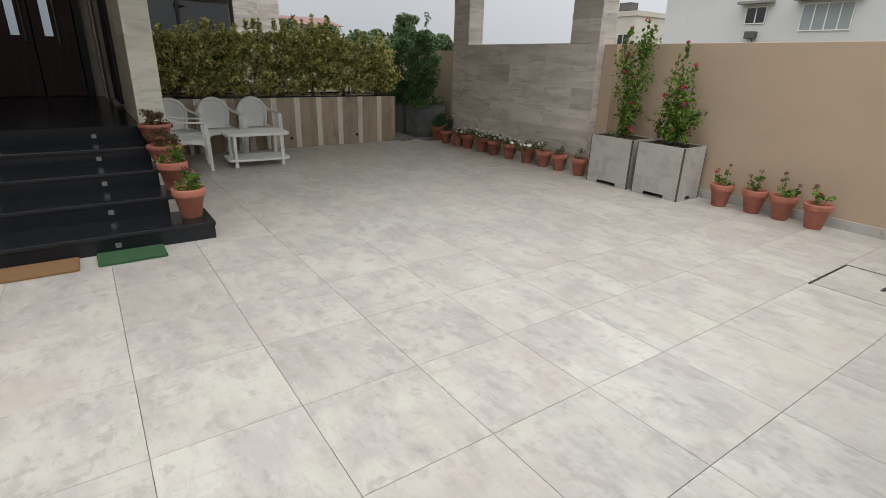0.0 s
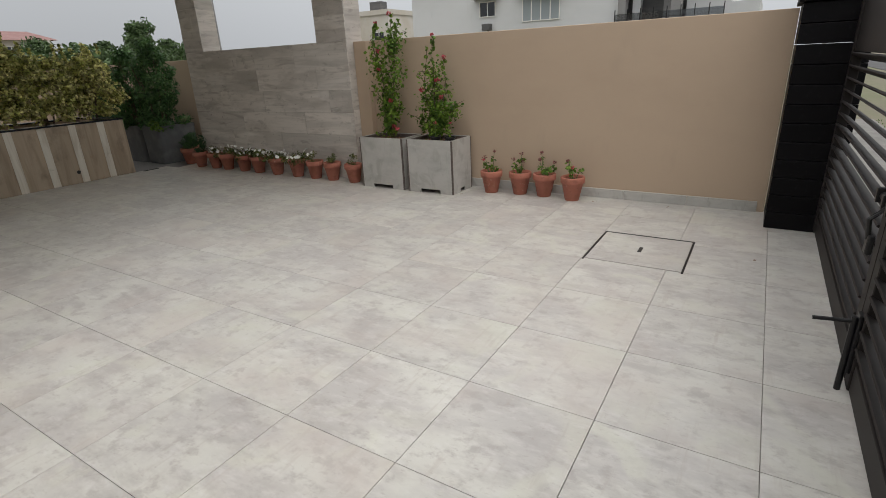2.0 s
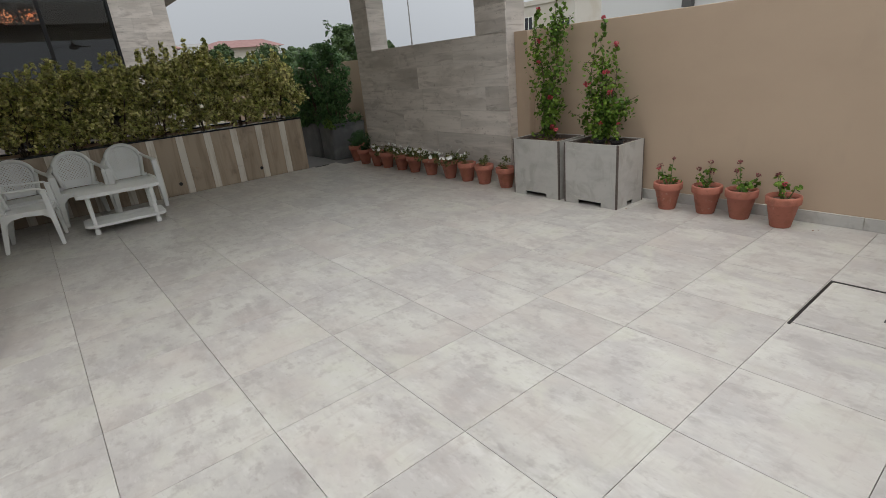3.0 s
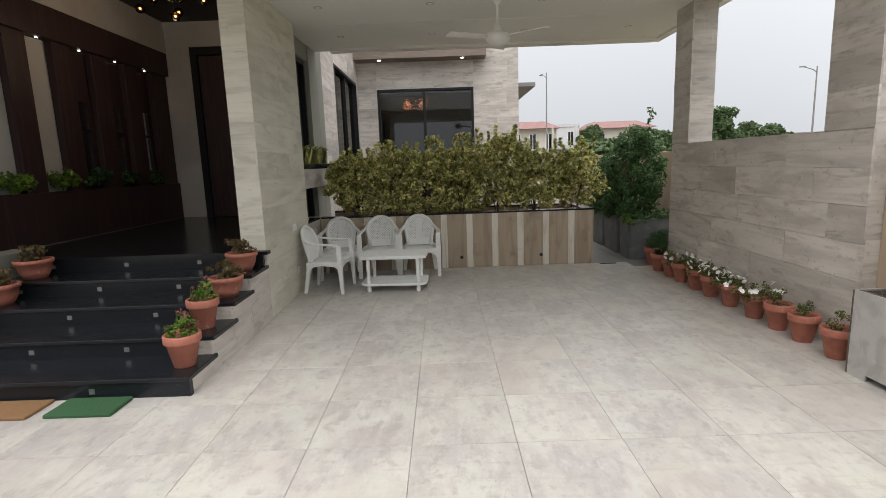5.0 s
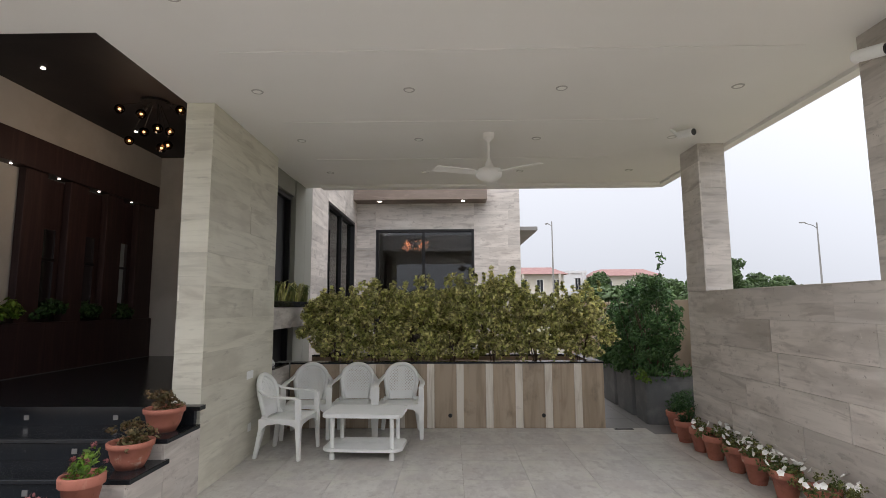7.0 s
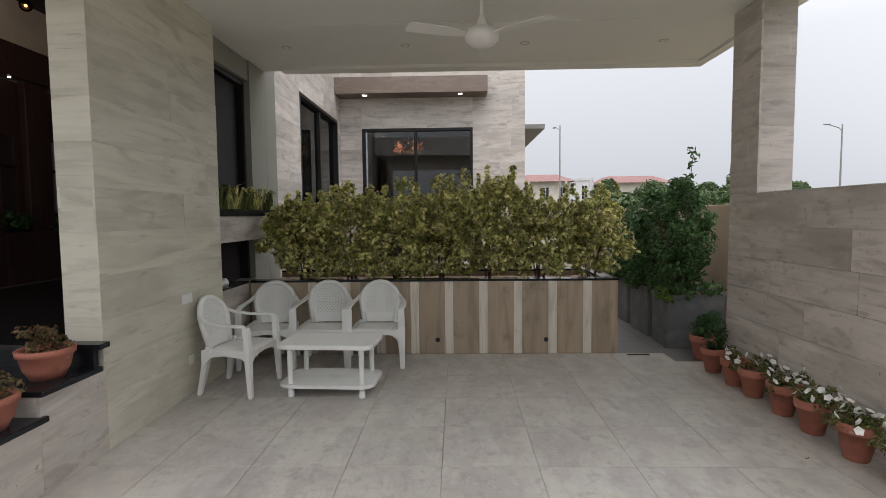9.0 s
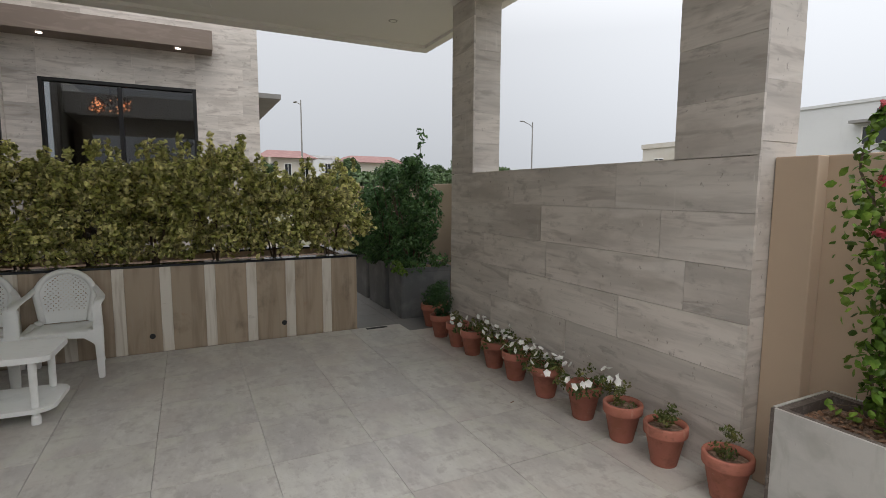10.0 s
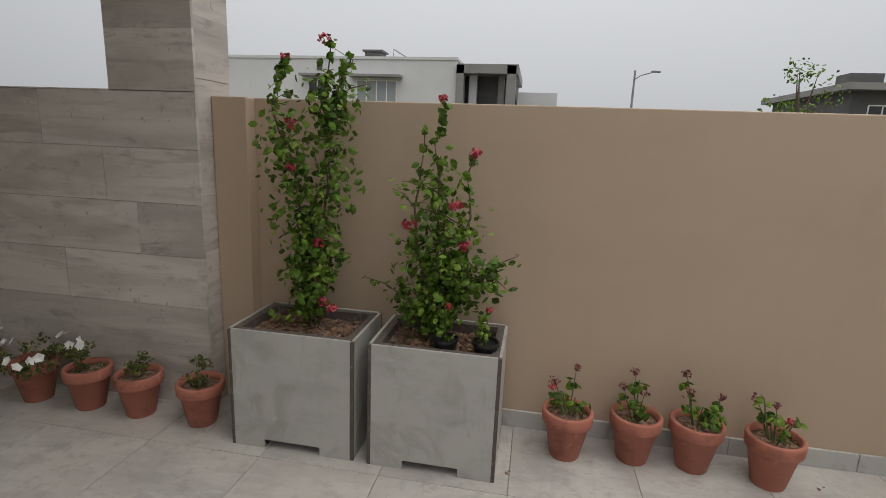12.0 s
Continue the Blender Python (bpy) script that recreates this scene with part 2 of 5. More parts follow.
M["cement_board"] = mat("cement_panel", (0.47, 0.46, 0.43), 0.5, rand=0.04, var=[
    ("noise", (3, 3, 7), 0.42, 0.68, (0.39, 0.38, 0.355), 0.8), ("noise", (12, 12, 2), 0.58, 0.78, (0.31, 0.30, 0.27), 0.65),
    ("swirl", (5, 5, 4), 0.50, 0.68, (0.30, 0.285, 0.25), 0.5),
    ("noise", (7, 7, 30), 0.62, 0.74, (0.60, 0.59, 0.55), 0.5), ("noise", (30, 30, 6), 0.66, 0.75, (0.20, 0.17, 0.14), 0.5),
    ("noise", (50, 50, 50), 0.6, 0.8, (0.54, 0.53, 0.50), 0.4)], bump=((60, 60, 60), 0.1, 0.003))
M["grey_pot"] = mat("grey_planter", (0.105, 0.11, 0.11), 0.7, var=[
    ("noise", (4, 4, 4), 0.45, 0.7, (0.18, 0.18, 0.178), 0.7), ("noise", (20, 20, 8), 0.55, 0.8, (0.13, 0.13, 0.13), 0.6)])
M["rust_edge"] = mat("brown_edge_strip", (0.10, 0.08, 0.068), 0.8, var=[("noise", (40, 40, 40), 0.5, 0.7, (0.22, 0.19, 0.165), 0.7)])
M["black_plastic"] = mat("black_plastic", (0.014, 0.014, 0.015), 0.4)
M["mat_green"] = mat("green_turf_mat", (0.035, 0.115, 0.045), 0.95, var=[("noise", (120, 120, 120), 0.4, 0.7, (0.02, 0.06, 0.025), 0.8)], bump=((220, 220, 220), 0.8, 0.01))
M["mat_brown"] = mat("brown_coir_mat", (0.27, 0.15, 0.065), 0.95, var=[("noise", (120, 120, 120), 0.4, 0.7, (0.16, 0.085, 0.04), 0.8)], bump=((220, 220, 220), 0.8, 0.01))
M["bark"] = mat("bark", (0.13, 0.095, 0.065), 0.9, var=[("noise", (30, 30, 8), 0.4, 0.7, (0.07, 0.05, 0.035), 0.8)])
M["stem"] = mat("green_stem", (0.11, 0.15, 0.05), 0.7)
M["hedge_leaf"] = leaf_mat("variegated_leaf", (0.33, 0.345, 0.10), (0.80, 0.74, 0.36), 0.65, 0.8, 0.32)
M["dark_leaf"] = leaf_mat("dark_green_leaf", (0.030, 0.075, 0.026), (0.055, 0.12, 0.035), 0.4)
M["alley_leaf"] = leaf_mat("mid_green_leaf", (0.055, 0.125, 0.042), (0.11, 0.20, 0.065), 0.55)
M["bright_leaf"] = leaf_mat("bright_green_leaf", (0.075, 0.15, 0.016), (0.18, 0.27, 0.04), 0.6)
M["pot_leaf"] = leaf_mat("pot_plant_leaf", (0.085, 0.12, 0.035), (0.20, 0.19, 0.06), 0.5)
M["brown_leaf"] = leaf_mat("reddish_succulent_leaf", (0.10, 0.085, 0.035), (0.17, 0.09, 0.045), 0.4)
M["far_leaf"] = leaf_mat("far_tree_leaf", (0.055, 0.095, 0.035), (0.09, 0.14, 0.05), 0.4)
M["red_flower"] = mat("red_petal", (0.40, 0.045, 0.06), 0.6, island=0.3)
M["pink_flower"] = mat("faded_pink_petal", (0.20, 0.06, 0.06), 0.7, island=0.5)
M["white_flower"] = mat("white_petal", (0.82, 0.82, 0.78), 0.6)
M["asphalt"] = mat("asphalt", (0.055, 0.055, 0.055), 0.9, var=[("noise", (1, 1, 1), 0.4, 0.7, (0.075, 0.073, 0.07), 0.8)])
M["earth"] = mat("earth_ground", (0.16, 0.14, 0.10), 0.95, var=[("noise", (0.2, 0.2, 0.2), 0.4, 0.7, (0.10, 0.12, 0.05), 0.9)])
M["concrete"] = mat("pale_concrete", (0.50, 0.49, 0.46), 0.8, var=[("noise", (2, 2, 2), 0.4, 0.7, (0.40, 0.39, 0.37), 0.8)])
M["grass"] = leaf_mat("grass", (0.07, 0.15, 0.03), (0.12, 0.2, 0.04), 0.4)
M["far_white"] = mat("far_white_wall", (0.62, 0.63, 0.63), 0.8, var=[("noise", (0.25, 0.25, 0.5), 0.4, 0.7, (0.56, 0.57, 0.57), 0.8), ("noise", (2, 2, 0.4), 0.6, 0.8, (0.48, 0.48, 0.47), 0.35)])
M["far_grey"] = mat("far_grey_wall", (0.27, 0.265, 0.255), 0.8, var=[("noise", (0.6, 0.6, 0.6), 0.4, 0.7, (0.21, 0.205, 0.2), 0.8)])
M["far_dark"] = mat("far_dark_wall", (0.09, 0.09, 0.09), 0.7, var=[("noise", (1, 1, 4), 0.4, 0.7, (0.13, 0.125, 0.12), 0.8)])
M["far_cream"] = mat("far_cream_wall", (0.57, 0.54, 0.49), 0.8, var=[("noise", (0.4, 0.4, 0.4), 0.4, 0.7, (0.5, 0.45, 0.37), 0.8)])
M["roof_red"] = mat("red_roof_tile", (0.22, 0.115, 0.105), 0.8, var=[("noise", (2, 2, 2), 0.4, 0.7, (0.28, 0.165, 0.15), 0.8)])
M["glass"] = glass_mat("window_glass", (0.55, 0.57, 0.58), 1.75)
M["sky_glass"] = mat("reflecting_door_glass", (0.42, 0.46, 0.49), 0.06, 1.0)
# dark brown base carries the shade of the unlit room
M["room_wall"] = mat("room_shade_paint", (0.19, 0.165, 0.14), 0.7, var=[("noise", (0.8, 0.8, 0.8), 0.4, 0.7, (0.15, 0.13, 0.11), 0.8)])
M["pier"] = mat("grey_green_render", (0.25, 0.25, 0.215), 0.7, var=[("noise", (0.8, 0.8, 0.8), 0.4, 0.7, (0.21, 0.21, 0.18), 0.8)])
M["dark_glass"] = mat("dark_window_glass", (0.012, 0.014, 0.016), 0.04, spec=0.8)
# pale base colour stands in for bright sky mirrored in a pane
M["pale_glass"] = mat("pale_sky_glass", (0.30, 0.34, 0.35), 0.12, spec=0.6)
M["amber_glass"] = glass_mat("amber_glass", (0.8, 0.52, 0.3), 1.45)
M["bulb"] = mat("warm_bulb", (1, 0.8, 0.5), 0.5, emit=((1.0, 0.70, 0.42), 3.0))
M["ember"] = mat("amber_glow", (1, 0.5, 0.3), 0.5, emit=((1.0, 0.36, 0.14), 2.2))
M["led"] = mat("spot_led", (1, 0.95, 0.9), 0.5, emit=((1.0, 0.9, 0.78), 3.5))
M["lens_off"] = mat("unlit_lamp_lens", (0.80, 0.79, 0.75), 0.3)
M["lantern_glow"] = mat("frosted_lantern_glass", (0.6, 0.55, 0.5), 0.5, emit=((1.0, 0.82, 0.66), 0.28))
M["red_paint"] = mat("red_motorcycle_paint", (0.45, 0.02, 0.025), 0.25)
M["rubber"] = mat("rubber", (0.02, 0.02, 0.02), 0.8)
M["chrome"] = mat("chrome", (0.6, 0.6, 0.6), 0.15, 1.0)


# ---- helpers for meshes
def obj(name, mesh_or_bm, material=None, parent=None, label="", smooth=False):
    if isinstance(mesh_or_bm, bmesh.types.BMesh):
        me = bpy.data.meshes.new(name)
        bmesh.ops.recalc_face_normals(mesh_or_bm, faces=mesh_or_bm.faces)
        mesh_or_bm.to_mesh(me)
        mesh_or_bm.free()
    else:
        me = mesh_or_bm
    if smooth:
        for p in me.polygons:
            p.use_smooth = True
    if material is not None and not me.materials:
        me.materials.append(M[material])
    ob = new(name, me)
    if parent is not None:
        ob.parent = parent
    if label:
        ob["label"] = label
    return ob


def part(name, bm, material, parent, label="", smooth=False):
    return obj(name, bm, material, parent, label, smooth)


def thing(name, label, category, group="", at=(0, 0, 0), turn=0):
    e = new(name)
    e.empty_display_size = 0.1
    e.matrix_world = pose(*at, 0, 0, turn)
    return tagged(e, label, category, group)


def structure(name, bm, material, label="", category="", smooth=False):
    ob = obj(name, bm, material, None, "", smooth)
    return tagged(ob, label, category or name.split("_")[0], "", "structure")


def add_box(bm, x0, x1, y0, y1, z0, z1, bevel=0.0):
    vs = [bm.verts.new(p) for p in ((x0, y0, z0), (x1, y0, z0), (x1, y1, z0), (x0, y1, z0), (x0, y0, z1), (x1, y0, z1), (x1, y1, z1), (x0, y1, z1))]
    fs = [bm.faces.new([vs[i] for i in f]) for f in ((3, 2, 1, 0), (4, 5, 6, 7), (0, 1, 5, 4), (1, 2, 6, 5), (2, 3, 7, 6), (3, 0, 4, 7))]
    if bevel:
        es = list({e for f in fs for e in f.edges})
        bmesh.ops.bevel(bm, geom=es, offset=bevel, segments=1 if bevel < 0.006 else 2, affect="EDGES", profile=0.5)
    return bm


def box(x0, x1, y0, y1, z0, z1, bevel=0.0):
    return add_box(bmesh.new(), x0, x1, y0, y1, z0, z1, bevel)


def boxes(rows, bevel=0.0):
    bm = bmesh.new()
    for r in rows:
        add_box(bm, *r, bevel)
    return bm


def lathe(profile, n=24, bm=None, at=(0, 0, 0)):
    bm = bm or bmesh.new()
    rings = []
    for r, z in profile:
        if r < 1e-4:
            rings.append([bm.verts.new((at[0], at[1], at[2] + z))] * n)
        else:
            rings.append([bm.verts.new((at[0] + r * math.cos(2 * math.pi * i / n), at[1] + r * math.sin(2 * math.pi * i / n), at[2] + z)) for i in range(n)])
    for a, b in zip(rings, rings[1:]):
        for i in range(n):
            j = (i + 1) % n
            q = []
            for v in (a[i], a[j], b[j], b[i]):
                if v not in q:
                    q.append(v)
            if len(q) > 2:
                bm.faces.new(q)
    return bm


def tube(points, radii, n=6, bm=None):
    bm = bm or bmesh.new()
    pts = [Vector(p) for p in points]
    if not isinstance(radii, (list, tuple)):
        radii = [radii] * len(pts)
    rings = []
    for i, p in enumerate(pts):
        d = (pts[min(i + 1, len(pts) - 1)] - pts[max(i - 1, 0)]).normalized()
        u = d.orthogonal().normalized() if abs(d.z) > 0.9 else d.cross(Vector((0, 0, 1))).normalized()
        w = d.cross(u)
        rings.append([bm.verts.new(p + radii[i] * (math.cos(2 * math.pi * k / n) * u + math.sin(2 * math.pi * k / n) * w)) for k in range(n)])
    for a, b in zip(rings, rings[1:]):
        best = min(range(n), key=lambda s: (a[0].co - b[s].co).length)
        for k in range(n):
            bm.faces.new((a[k], a[(k + 1) % n], b[(k + 1 + best) % n], b[(k + best) % n]))
    bm.faces.new(rings[0][::-1])
    bm.faces.new(rings[-1])
    return bm


def slab(outline, z0, z1, bevel=0.0):
    """A flat plate from an outline in x and y."""
    bm = bmesh.new()
    lo = [bm.verts.new((x, y, z0)) for x, y in outline]
    hi = [bm.verts.new((x, y, z1)) for x, y in outline]
    bm.faces.new(lo[::-1])
    bm.faces.new(hi)
    for i in range(len(lo)):
        j = (i + 1) % len(lo)
        bm.faces.new((lo[i], lo[j], hi[j], hi[i]))
    if bevel:
        bmesh.ops.bevel(bm, geom=[e for e in bm.edges if abs(e.verts[0].co.z - e.verts[1].co.z) < 1e-6], offset=bevel, segments=2, affect="EDGES")
    return bm


def rounded(x0, x1, y0, y1, r, n=5):
    out = []
    for cx, cy, a in ((x1 - r, y1 - r, 0), (x0 + r, y1 - r, 90), (x0 + r, y0 + r, 180), (x1 - r, y0 + r, 270)):
        for i in range(n + 1):
            t = radians(a + 90 * i / n)
            out.append((cx + r * math.cos(t), cy + r * math.sin(t)))
    return out


def leaf_mesh(name, pts, normals, size, rng, long=1.9, wide=0.55, spread=0.7, up=0.3):
    """Many small folded leaves, one island each."""
    pts, normals = np.asarray(pts, float), np.asarray(normals, float)
    n = len(pts)
    nor = normals + rng.normal(0, spread, (n, 3)) + np.array((0, 0, up))
    nor /= np.linalg.norm(nor, axis=1)[:, None] + 1e-9
    d = rng.normal(0, 1, (n, 3))
    d -= (d * nor).sum(1)[:, None] * nor
    d /= np.linalg.norm(d, axis=1)[:, None] + 1e-9
    s = np.cross(nor, d)
    k = (size * rng.uniform(0.6, 1.3, n))[:, None]
    half = k * long / 2
    rows = [pts - d * half]
    for along, side in ((-0.45, 0.80), (0.25, 0.92)):
        rows.append(pts + d * half * along + s * k * wide * side - nor * k * 0.08)
    rows.append(pts + d * half - nor * k * 0.25)
    for along, side in ((0.25, 0.92), (-0.45, 0.80)):
        rows.append(pts + d * half * along - s * k * wide * side - nor * k * 0.08)
    rows.append(pts + nor * k * 0.10)
    verts = np.stack(rows, 1).reshape(-1, 3)
    i = np.arange(n)[:, None] * 7
    faces = np.concatenate([i + np.array((j, (j + 1) % 6, 6)) for j in range(6)], 1).reshape(-1, 3)
    me = bpy.data.meshes.new(name)
    me.from_pydata(verts.tolist(), [], faces.tolist())
    return me


def clumps(centres, radius, count, rng, flat=0.8):
    """Points in the outer part of small balls, with their outward directions."""
    pts, nor = [], []
    for c in centres:
        r = radius * rng.uniform(0.7, 1.25)
        d = rng.normal(0, 1, (count, 3))
        d /= np.linalg.norm(d, axis=1)[:, None]
        rad = r * rng.uniform(0.35, 1.0, count) ** 0.6
        pts.append(np.asarray(c) + d * rad[:, None] * np.array((1, 1, flat)))
        nor.append(d)
    return np.concatenate(pts), np.concatenate(nor)


def clad(parent, axis, face, out, u0, u1, z0, z1, course, length, material="stone", name="stone_panel", seed=1, depth=0.018, gap=0.0013, first=0.0):
    """Courses of thin stone panels, each an object, on a wall whose face lies at axis = face; out is the way it looks."""
    rng = random.Random(seed)
    z, k = z0, 0
    while z < z1 - 0.01:
        zt = min(z + course, z1)
        if z1 - zt < 0.08:
            zt = z1
        u = u0 - (first if k == 0 else rng.uniform(0, length * 0.7))
        while u < u1 - 0.01:
            ue = u + length * rng.uniform(0.75, 1.2)
            a, b = max(u, u0), min(ue, u1)
            if u1 - b < 0.12:
                b = u1
                ue = u1
            if b - a > 0.03:
                d = depth + rng.uniform(-0.002, 0.0015)
                lo, hi = (face, face + out * d) if out > 0 else (face + out * d, face)
                if axis == "x":
                    bm = box(lo, hi, a + gap / 2, b - gap / 2, z + gap / 2, zt - gap / 2)
                else:
                    bm = box(a + gap / 2, b - gap / 2, lo, hi, z + gap / 2, zt - gap / 2)
                part(name, bm, material, parent)
            u = ue
        z, k = zt, k + 1


# ---- ground and street
structure("ground", box(-900, 900, -900, 900, -0.6, -0.12), "earth", "dry earth ground reaching to the horizon", "ground")
structure("road", box(-60, 60, -11, -5.2, -0.115, -0.1), "asphalt", "grey asphalt street outside the gate", "road")
structure("pavement", boxes([(-12, 14, -1.75, -0.42, -0.3, -0.03), (-12, 14, -5.2, -4.7, -0.3, -0.06)], 0.004), "apron", "grey concrete apron outside the gate", "pavement")
rng = np.random.default_rng(5)
gp = np.stack([rng.uniform(-4, 14, 9000), rng.uniform(-4.7, -1.55, 9000), rng.uniform(-0.1, -0.02, 9000)], 1)
tagged(obj("grass", leaf_mesh("grass", gp, np.tile((0.0, 0.5, 0.3), (9000, 1)), 0.028, rng, 2.2, 0.25, 0.8, 0.0), "grass"),
       "green grass verge beside the street", "grass", "", "stuff")

# ---- courtyard floor bed, walls
structure("floor", boxes([(-7.0, 6.04, -0.42, 8.6, -0.3, -0.014), (-2.6, 7.0, 8.6, 18.0, -0.3, -0.014), (6.04, 6.5, 7.9, 8.6, -0.3, -0.012)]), "grout", "pale grey porcelain tiled courtyard floor with brown joints", "floor")
structure("wall_east", boxes([(5.99, 6.26, 0.04, 4.7, -0.3, 1.725), (5.90, 5.99, 4.50, 4.7, 0, 1.722)], 0.006), "beige", "beige painted boundary wall with a stone skirting", "wall")
structure("wall_east_far", box(6.48, 6.66, 7.9, 18, -0.3, 1.66, 0.006), "beige", "beige painted boundary wall beside the alley", "wall")
structure("baseboard", boxes([(5.974, 5.99, 0.1 + 0.6 * i, 0.697 + 0.6 * i, 0, 0.098) for i in range(7)], 0.002), "cement_board", "grey stone skirting along the beige wall", "baseboard")

# stone screen wall with two columns that carry the porch roof
ws = structure("wall_stone", boxes([(5.79, 6.03, 4.72, 7.97, -0.3, 1.71), (5.79, 6.07, 4.72, 5.19, 1.70, 3.56), (5.79, 6.07, 7.56, 7.97, 1.70, 3.56), (6.03, 6.07, 4.72, 5.14, -0.3, 1.70)]), "stone", "pale veined limestone screen wall with two square columns", "wall")
clad(ws, "x", 5.79, -1, 4.70, 7.99, 0.0, 1.728, 0.288, 1.25, seed=3, gap=0.0024)
clad(ws, "x", 5.79, -1, 4.70, 5.20, 1.732, 3.56, 0.30, 2.0, seed=4)
clad(ws, "y", 4.72, -1, 5.775, 6.08, 0.0, 3.56, 0.30, 2.0, seed=5)
clad(ws, "x", 5.79, -1, 7.54, 7.99, 1.732, 3.56, 0.30, 2.0, seed=6)
clad(ws, "y", 7.56, -1, 5.775, 6.08, 1.72, 3.56, 0.30, 2.0, seed=7)
part("coping", boxes([(5.773, 6.05, 5.21, 7.53, 1.728, 1.736)], 0.002), "stone", ws)

# porch roof
cl = structure("ceiling", boxes([(0.487, 6.21, 3.895, 9.595, 3.445, 3.95), (-4.0, 0.487, 3.895, 5.0, 3.445, 3.95), (-4.0, 6.21, 3.895, 4.0, 3.95, 4.4),
                                 (6.10, 6.21, 3.895, 9.595, 3.41, 3.445), (0.9, 6.10, 9.40, 9.595, 3.405, 3.445)] +
                                [(1.2, x, y - 0.012, y + 0.012, 3.4395, 3.445) for x, y in ((5.48, 5.30), (5.0, 6.74), (4.9, 8.05))] +
                                [(0.487, 0.60, 5.0, 9.59, 3.95, 4.4)]), "white", "white painted porch ceiling with shallow raised lines", "ceiling")
structure("ceiling_lobby", box(-2.6, 0.487, 4.98, 10.7, 4.26, 4.5), "dark_ceiling", "dark glossy recessed ceiling over the entrance", "ceiling")

# ---- entrance lobby: left side screen, back wall with the main door
structure("wall_lobby_west", box(-2.95, -2.46, 4.98, 8.0, 0.0, 3.72), "grey_wall", "grey rendered wall behind the wooden screen", "wall")
structure("wall_lobby_band", box(-2.75, -2.30, 4.98, 10.7, 3.722, 4.26), "grey_wall", "grey rendered band above the wooden screen", "wall")
structure("wall_lobby_return", box(-2.458, -2.32, 4.98, 5.1, 0, 3.72), "grey_wall", "grey rendered return beside the wooden screen", "wall")
structure("wall_lobby_back", boxes([(-2.6, -1.84, 10.6, 10.8, 0.0, 4.3), (-1.84, 0.38, 10.6, 10.8, 3.8, 4.3), (0.24, 0.38, 10.6, 10.8, 0, 3.8)]), "grey_wall", "grey rendered entrance wall", "wall")
structure("wall_front_west", boxes([(-7.0, -2.75, 4.7, 4.98, -0.3, 4.4), (-7.2, -7.0, -0.36, 4.98, -0.3, 2.2), (-2.75, -1.72, 4.7, 4.98, -0.3, 0.95)]), "beige", "beige house front beside the steps", "wall")
ts = thing("timber_screen", "dark stained wooden screen with tall openings and planting boxes", "screen")
part("lower_panel", box(-2.60, -2.32, 5.1, 10.59, 0.75, 1.40, 0.004), "dark_wood", ts)
part("lintel", box(-2.74, -2.30, 5.1, 10.59, 3.32, 3.72, 0.004), "dark_wood", ts)
part("plinth", box(-2.64, -2.30, 5.1, 10.59, 0.70, 0.757), "grey_pot", ts)
for y0, y1 in ((5.1, 5.9), (6.28, 6.62), (7.07, 7.41), (7.83, 8.18), (8.58, 8.94), (9.35, 9.72), (10.12, 10.59)):
    part("post", box(-2.456, -2.36, y0, y1, 1.40, 3.32, 0.004), "dark_wood", ts)
part("back_panel", box(-2.56, -2.47, 8.02, 10.59, 0.8, 3.30), "dark_wood", ts)
for y in (8.34, 9.10, 9.88):
    part("pane", box(-2.468, -2.462, y - 0.14, y + 0.16, 1.45, 2.62), "sky_glass", ts, "window pane reflecting the sky")
    part("glazing_bar", box(-2.462, -2.447, y - 0.14, y + 0.16, 2.20, 2.24), "black_metal", ts)
# this pane's sky reflection is its pale colour, unlike the mirror panes above
part("pane", box(-2.458, -2.452, 6.3, 6.84, 1.45, 2.75), "pale_glass", ts, "window pane reflecting the sky")
for y in (6.1, 6.84, 7.62, 8.38, 9.16, 9.95):
    bm = lathe([(0.0, 0), (0.016, 0), (0.016, 0.012), (0.0, 0.012)], 12, None, (-2.38, y, 3.307))
    part("spot", bm, "led", ts, "small lit recessed spot")
rng = np.random.default_rng(8)
for i, y in enumerate((6.1, 6.85, 7.6, 8.35, 9.1, 9.9)):
    pt = thing("trough_plant", "leafy green plant in the wooden screen's trough", "plant", "plants in the wooden screen", (-2.37, y, 1.39))
    c = [(rng.uniform(-0.06, 0.1), rng.uniform(-0.24, 0.24), rng.uniform(0.08, 0.22)) for _ in range(9)]
    p, q = clumps(c, 0.11, 45, rng)
    part("leaves", leaf_mesh("leaves", p, q, 0.035, rng), "bright_leaf" if i < 3 else "dark_leaf", pt)

door = thing("door_main", "dark stained double entrance door with narrow glass slits", "door", at=(0, 0, 0))
tagged(door, kind="structure")
part("frame", boxes([(-1.84, -1.72, 10.5, 10.62, 0.75, 3.8), (0.16, 0.26, 10.5, 10.62, 0.75, 3.8), (-1.72, 0.16, 10.5, 10.62, 3.66, 3.8)], 0.004), "black_metal", door)
for x0, x1 in ((-1.71, -1.02), (-1.01, -0.41), (-0.395, 0.15)):
    lf = part("leaf", box(x0, x1, 10.54, 10.6, 0.76, 3.65, 0.004), "dark_wood", door)
for x in (-0.62, -0.2):
    part("glass_slit", box(x - 0.055, x + 0.055, 10.53, 10.545, 1.66, 3.2), "sky_glass", door, "narrow glass slit reflecting the sky")
    part("pull_handle", tube([(x + 0.12, 10.5, 1.55), (x + 0.12, 10.47, 1.57), (x + 0.12, 10.47, 2.35), (x + 0.12, 10.5, 2.37)], 0.014, 8), "steel", door)

